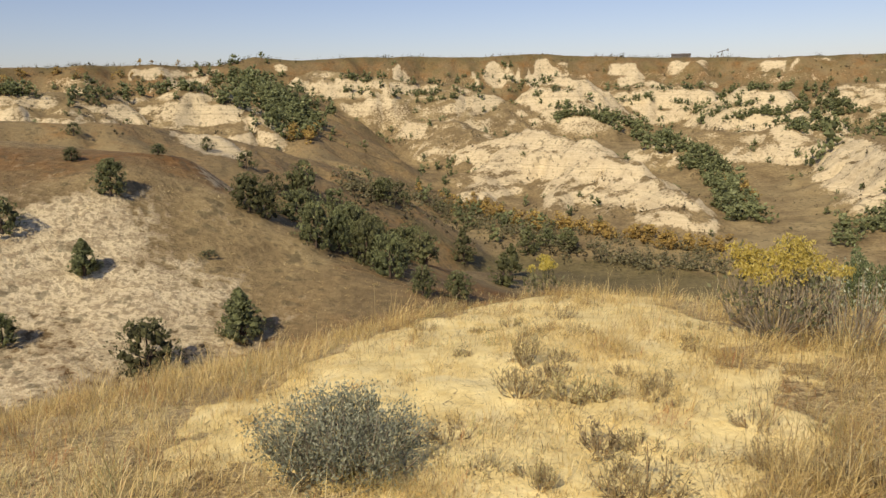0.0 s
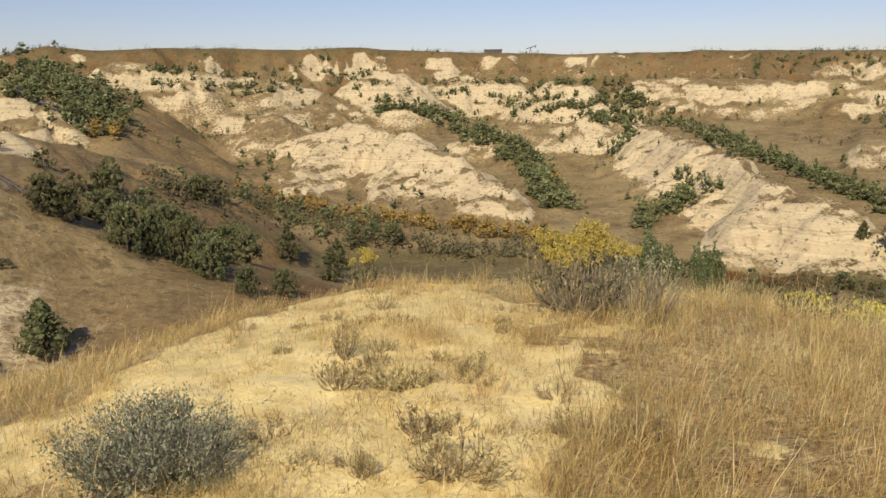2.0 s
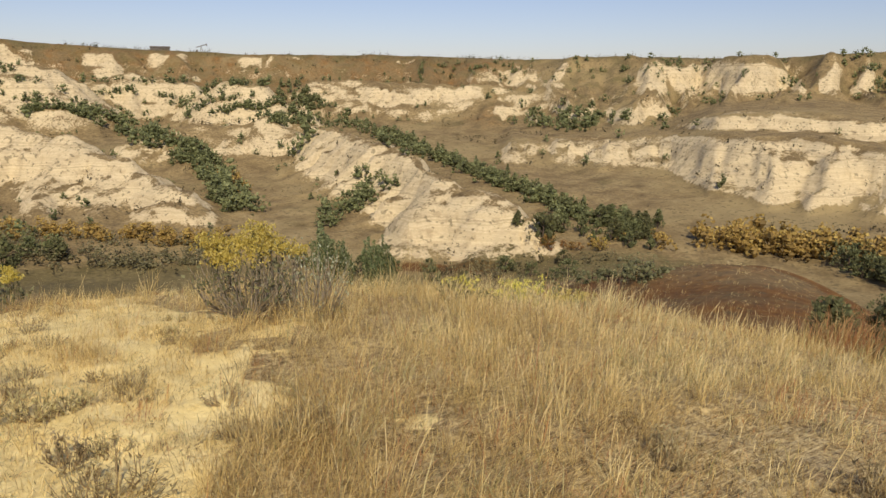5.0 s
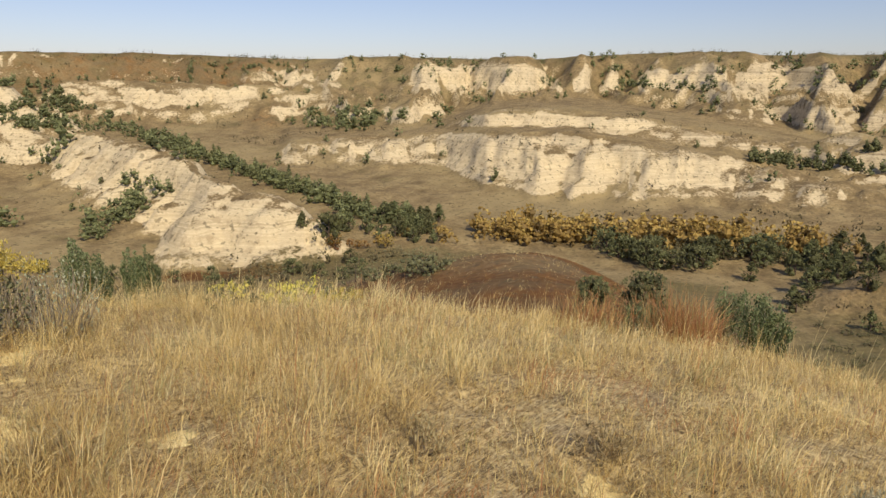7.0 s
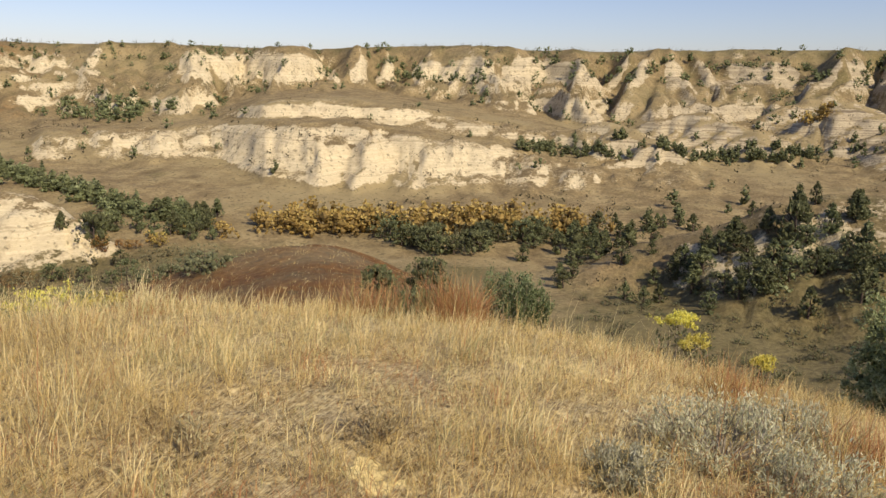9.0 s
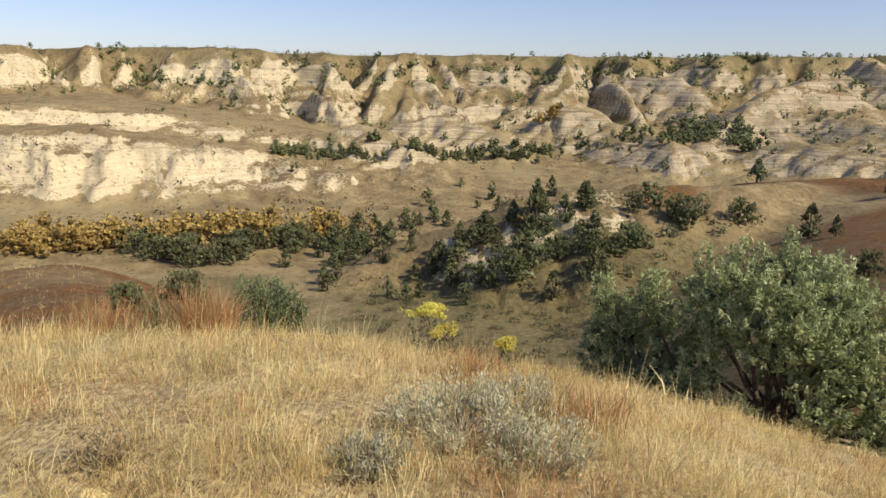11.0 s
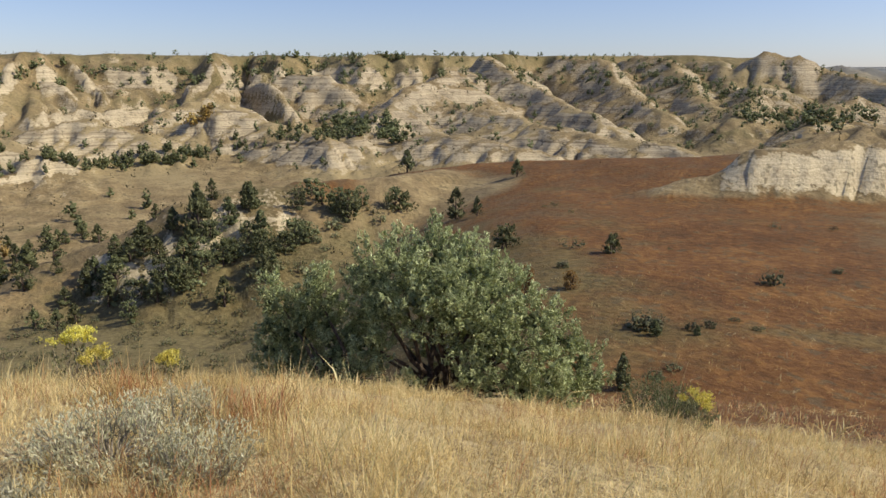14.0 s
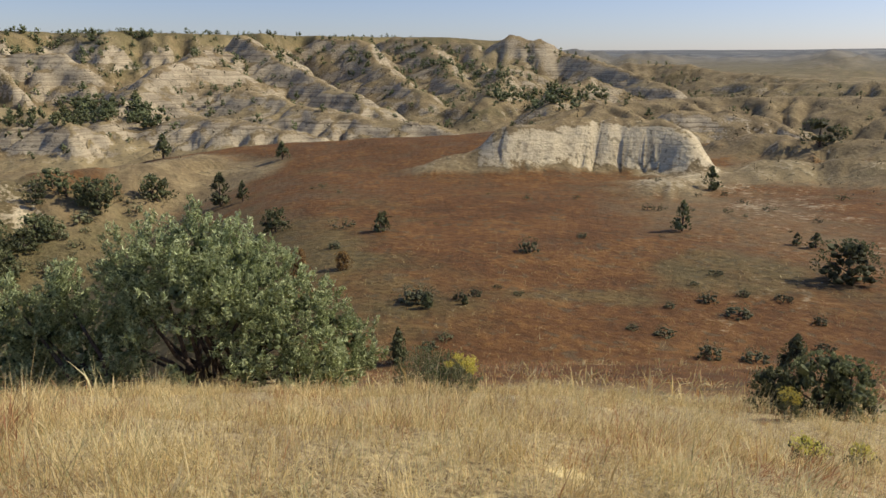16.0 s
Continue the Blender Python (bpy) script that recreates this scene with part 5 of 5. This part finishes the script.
# ---- sagebrush and flowering shrubs ----
def foot(az, r):
    x, y = r * math.sin(radians(az)), r * math.cos(radians(az))
    return x, y, float(soil(np.array([x]), np.array([y]))[0][0])


def brush(name, label, category, az, r, width, height, leaf, stems, leaves, size, seed, flowers=0, flower_side=0.0, group=""):
    """A many-stemmed shrub: woody stems fanning from the root, small leaves along them, flowers on top."""
    rng = np.random.default_rng(seed)
    x, y, z = foot(az, r)
    shrub = tagged(new(name), label, category, group)
    shrub.location = (x, y, z - 0.02)
    wood, spots, ways, tips = [], [], [], []
    for k in range(stems):
        a, u = rng.uniform(0, 2 * np.pi), rng.uniform(0.05, 1) ** 0.6
        top = np.array([math.cos(a) * u * width / 2, math.sin(a) * u * width / 2, height * (1 - 0.45 * u * u) * rng.uniform(0.75, 1.08)])
        root = np.array([math.cos(a), math.sin(a), 0]) * 0.07 * width * rng.uniform(0.07, 1)
        mid = root * 0.5 + top * 0.5 + np.array([math.cos(a), math.sin(a), -0.5]) * 0.08 * width + rng.normal(0, 0.02 * width, 3)
        thick = 0.0016 + 0.008 * width * rng.uniform(0.4, 1)
        wood.append(limb([root, mid, top], (thick, thick * 0.6, thick * 0.22), 4))
        for _ in range(2):
            side = mid * rng.uniform(0.3, 0.7) + top * rng.uniform(0.3, 0.6) + rng.normal(0, 0.05 * width, 3)
            wood.append(limb([mid, side * 0.5 + mid * 0.5, side], (thick * 0.5, thick * 0.4, thick * 0.15), 3))
        t = rng.uniform(0.45, 1.05, leaves)[:, None]
        p = mid + (top - mid) * (t * 2 - 0.9).clip(0, 1.06) + rng.normal(0, 0.035 * width, (leaves, 3))
        spots.append(p)
        ways.append(np.tile(unit(top - mid), (leaves, 1)) + [0, 0, 0.4])
        tips.append(top)
    spots, ways = np.concatenate(spots), np.concatenate(ways)
    spots[:, 2] = np.maximum(spots[:, 2], 0.015)
    part("woody_base", mesh_of("woody_base", *merge(*wood), FORB_STEM if name == "dry_forb" else TWIG, True), shrub, "dry brown stems" if name == "dry_forb" else "grey woody stems")
    v, f = sprays(spots, ways, size, size * (0.13 if leaf is SAGE_LEAF or leaf is STRAW else 0.25), rng)
    # leaf tone goes from dark at the root to light at the top
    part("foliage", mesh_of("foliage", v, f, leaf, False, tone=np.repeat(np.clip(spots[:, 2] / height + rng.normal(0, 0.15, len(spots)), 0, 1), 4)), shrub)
    if flowers:
        tips = np.array(tips)
        away = np.array([math.cos(radians(az)), -math.sin(radians(az)), 0])
        lit = tips[(tips @ away) * flower_side >= -0.12 * width * abs(flower_side)] if flower_side else tips
        lit = lit[lit[:, 2] > height * 0.72] if len(lit[lit[:, 2] > height * 0.72]) > 3 else lit
        c = lit[rng.integers(len(lit), size=flowers)] + rng.normal(0, 0.05 * width, (flowers, 3)) * [1.2, 1.2, 0.5] + [0, 0, 0.02]
        c = np.repeat(c, 7, 0) + rng.normal(0, 0.014, (flowers * 7, 3))
        v, f = sprays(c, np.tile([0, 0, 1.0], (len(c), 1)), 0.026, 0.006, rng)
        tagged(part("bloom", mesh_of("bloom", v, f, FLOWER, False, tone=rng.uniform(0, 1, len(v))), shrub), "small bright yellow flower heads", kind="stuff")


SAGE = "silver-grey sagebrush with woody stems low in dry grass"
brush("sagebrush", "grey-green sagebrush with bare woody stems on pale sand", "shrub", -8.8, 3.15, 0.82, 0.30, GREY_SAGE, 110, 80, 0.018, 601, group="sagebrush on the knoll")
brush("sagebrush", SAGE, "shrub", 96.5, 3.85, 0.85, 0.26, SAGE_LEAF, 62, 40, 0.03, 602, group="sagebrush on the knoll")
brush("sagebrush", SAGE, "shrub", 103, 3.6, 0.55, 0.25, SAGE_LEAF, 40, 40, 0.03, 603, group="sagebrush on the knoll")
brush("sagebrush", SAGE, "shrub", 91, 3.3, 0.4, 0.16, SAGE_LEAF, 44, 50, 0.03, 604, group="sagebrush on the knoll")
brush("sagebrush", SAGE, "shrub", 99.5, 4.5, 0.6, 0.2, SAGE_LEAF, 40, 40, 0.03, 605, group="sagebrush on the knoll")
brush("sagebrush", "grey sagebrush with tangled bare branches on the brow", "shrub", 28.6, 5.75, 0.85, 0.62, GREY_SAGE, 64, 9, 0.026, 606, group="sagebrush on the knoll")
brush("rabbitbrush", "tall rabbitbrush with a yellow flowering crown on brown stems", "shrub", 24.2, 5.7, 0.95, 0.70, OLIVE_LEAF, 60, 8, 0.05, 607, 650, 0.0, "rabbitbrush on the brow")
RABBIT = "low rabbitbrush with bright yellow flower heads on the brow"
for az, r, w, h, n, seed in ((45.2, 7.0, 0.9, 0.17, 130, 611), (47.8, 7.2, 0.7, 0.16, 110, 612), (40, 6.8, 0.5, 0.17, 40, 613), (7.4, 8.0, 0.4, 0.45, 160, 614), (89.6, 8.4, 0.55, 0.62, 300, 615), (91.2, 8.2, 0.4, 0.4, 160, 616), (95.8, 8.6, 0.4, 0.42, 260, 617), (133.6, 8.4, 0.42, 0.42, 120, 618), (155.9, 8.0, 0.22, 0.3, 60, 619), (157.6, 5.6, 0.24, 0.2, 40, 620), (160.4, 5.6, 0.2, 0.18, 30, 621)):
    brush("rabbitbrush", RABBIT, "shrub", az, r, w, h, OLIVE_LEAF, 26, 10, 0.05, seed, n, 0.0, "rabbitbrush on the brow")
GREEN = "green leafy shrub standing up behind the grassy brow"
for az, r, w, h, leaf, seed in ((28.9, 9.4, 0.4, 1.0, SHRUB_GREEN, 631), (30.0, 9.0, 0.4, 0.75, SHRUB_GREEN, 637), (32.7, 9.0, 0.32, 0.85, SHRUB_GREEN, 632), (33.6, 9.2, 0.3, 0.85, SHRUB_GREEN, 638), (77.4, 8.0, 0.65, 0.75, SHRUB_GREEN, 633), (79.2, 8.3, 0.5, 0.6, SHRUB_GREEN, 639), (70.9, 7.6, 0.6, 0.36, SHRUB_GREEN, 634), (130.4, 11.4, 1.1, 0.75, SHRUB_GREEN, 635), (131.6, 11.8, 0.8, 0.5, SHRUB_GREEN, 636)):
    brush("green_shrub", GREEN, "shrub", az, r, w, h, leaf, 40, 100, 0.034, seed, group="green shrubs behind the brow")
TUFT = "dry grey forb with thin twiggy stems on bare sand"
for az, r, w, h, seed in ((6.1, 4.5, 0.22, 0.3, 641), (11.8, 3.95, 0.28, 0.13, 642), (9.5, 3.9, 0.3, 0.2, 643), (15.5, 2.85, 0.5, 0.24, 644), (5.5, 3.9, 0.35, 0.2, 645), (12, 3.3, 0.3, 0.16, 646), (30.2, 3.2, 0.4, 0.22, 647), (58, 3.2, 0.35, 0.18, 648), (72, 3.3, 0.3, 0.16, 649)):
    brush("dry_forb", TUFT, "shrub", az, r, w, h, STRAW, 22, 9, 0.035, seed, group="dry forbs on the sand")
forb_rng = np.random.default_rng(660)
for k in range(34):
    az, r = forb_rng.uniform(-6, 27), forb_rng.uniform(2.3, 6.0)
    brush("dry_forb", TUFT, "shrub", az, r, forb_rng.uniform(0.12, 0.34), forb_rng.uniform(0.05, 0.15), STRAW, 18, 8, 0.022, 661 + k, group="dry forbs on the sand")
CLUMP = "clump of tall red-brown bunch grass on the grassy brow"


def red_clump(az, r, width, height, count, seed):
    rng = np.random.default_rng(seed)
    x, y, z = foot(az, r)
    off = rng.normal(0, width * 0.28, (count, 2))
    roots = np.column_stack([off, np.full(count, -0.02)])
    v, f, t = blades(roots, height * rng.uniform(0.5, 1.15, count), rng.uniform(0.1, 0.9, count), 0.0022 * rng.uniform(0.6, 1.4, count), rng, np.where(rng.uniform(0, 1, count) < 0.82, rng.uniform(0.85, 0.96, count), rng.uniform(0.2, 0.5, count)))
    ob = tagged(new("red_grass_clump", mesh_of("red_grass_clump", v, f, GRASS, False, tone=t)), CLUMP, "grass", "red grass clumps on the brow")
    ob.location = (x, y, z)


red_clump(73.5, 6.9, 0.45, 0.55, 650, 651)
red_clump(74.8, 7.1, 0.35, 0.48, 480, 652)
red_clump(67.8, 7.3, 0.5, 0.46, 480, 653)
red_clump(66.0, 7.2, 0.4, 0.40, 330, 654)
red_clump(104.6, 4.3, 0.4, 0.30, 380, 655)
red_clump(94.6, 5.6, 0.35, 0.32, 330, 656)


# ---- on the far rim ----
def box(size, at):
    v = np.array([(x, y, z) for x in (-0.5, 0.5) for y in (-0.5, 0.5) for z in (0, 1)], float) * size + at
    f = np.array([(0, 1, 3, 2), (4, 6, 7, 5), (0, 4, 5, 1), (2, 3, 7, 6), (0, 2, 6, 4), (1, 5, 7, 3)])
    return v, np.concatenate([f[:, [0, 1, 2]], f[:, [0, 2, 3]]])


METAL = bark_material("weathered_steel", (0.10, 0.09, 0.08), (0.20, 0.18, 0.16))


def rim_place(az, r):
    x, y, z = foot(az, r)
    return pose(x, y, z - 0.3, 0, 0, -az)


shed = tagged(new("field_shed"), "low dark shed standing on the far rim", "shed")
shed.matrix_world = rim_place(16.85, 432)
part("body", mesh_of("body", *box((9.5, 4, 1.9), (0, 0, 0)), METAL), shed)
roof = np.array([(-5, -2.3, 1.9), (5, -2.3, 1.9), (5, 2.3, 1.9), (-5, 2.3, 1.9), (-5, 0, 2.7), (5, 0, 2.7)], float)
part("roof", mesh_of("roof", roof, [(0, 1, 5), (0, 5, 4), (2, 3, 4), (2, 4, 5), (0, 4, 3), (1, 2, 5), (0, 3, 2), (0, 2, 1)], METAL), shed)
jack = tagged(new("pump_jack"), "small steel pump jack on the far rim", "pump jack")
jack.matrix_world = rim_place(19.55, 432)
part("base_frame", mesh_of("base_frame", *box((4.6, 1.2, 0.5), (0, 0, 0)), METAL), jack)
for lean in (-0.7, 0.7):
    part("leg", mesh_of("leg", *limb([(lean, 0, 0.3), (lean * 0.5, 0, 1.8), (0, 0, 3.4)], (0.16, 0.14, 0.12), 5), METAL), jack)
part("walking_beam", mesh_of("walking_beam", *limb([(-2.6, 0, 2.7), (0, 0, 3.5), (2.6, 0, 4.2)], (0.2, 0.24, 0.18), 5), METAL), jack)
part("horse_head", mesh_of("horse_head", *box((0.6, 0.4, 1.3), (2.7, 0, 3.4)), METAL), jack)
part("counterweight", mesh_of("counterweight", *box((1.0, 0.8, 1.0), (-2.2, 0, 0.5)), METAL), jack)
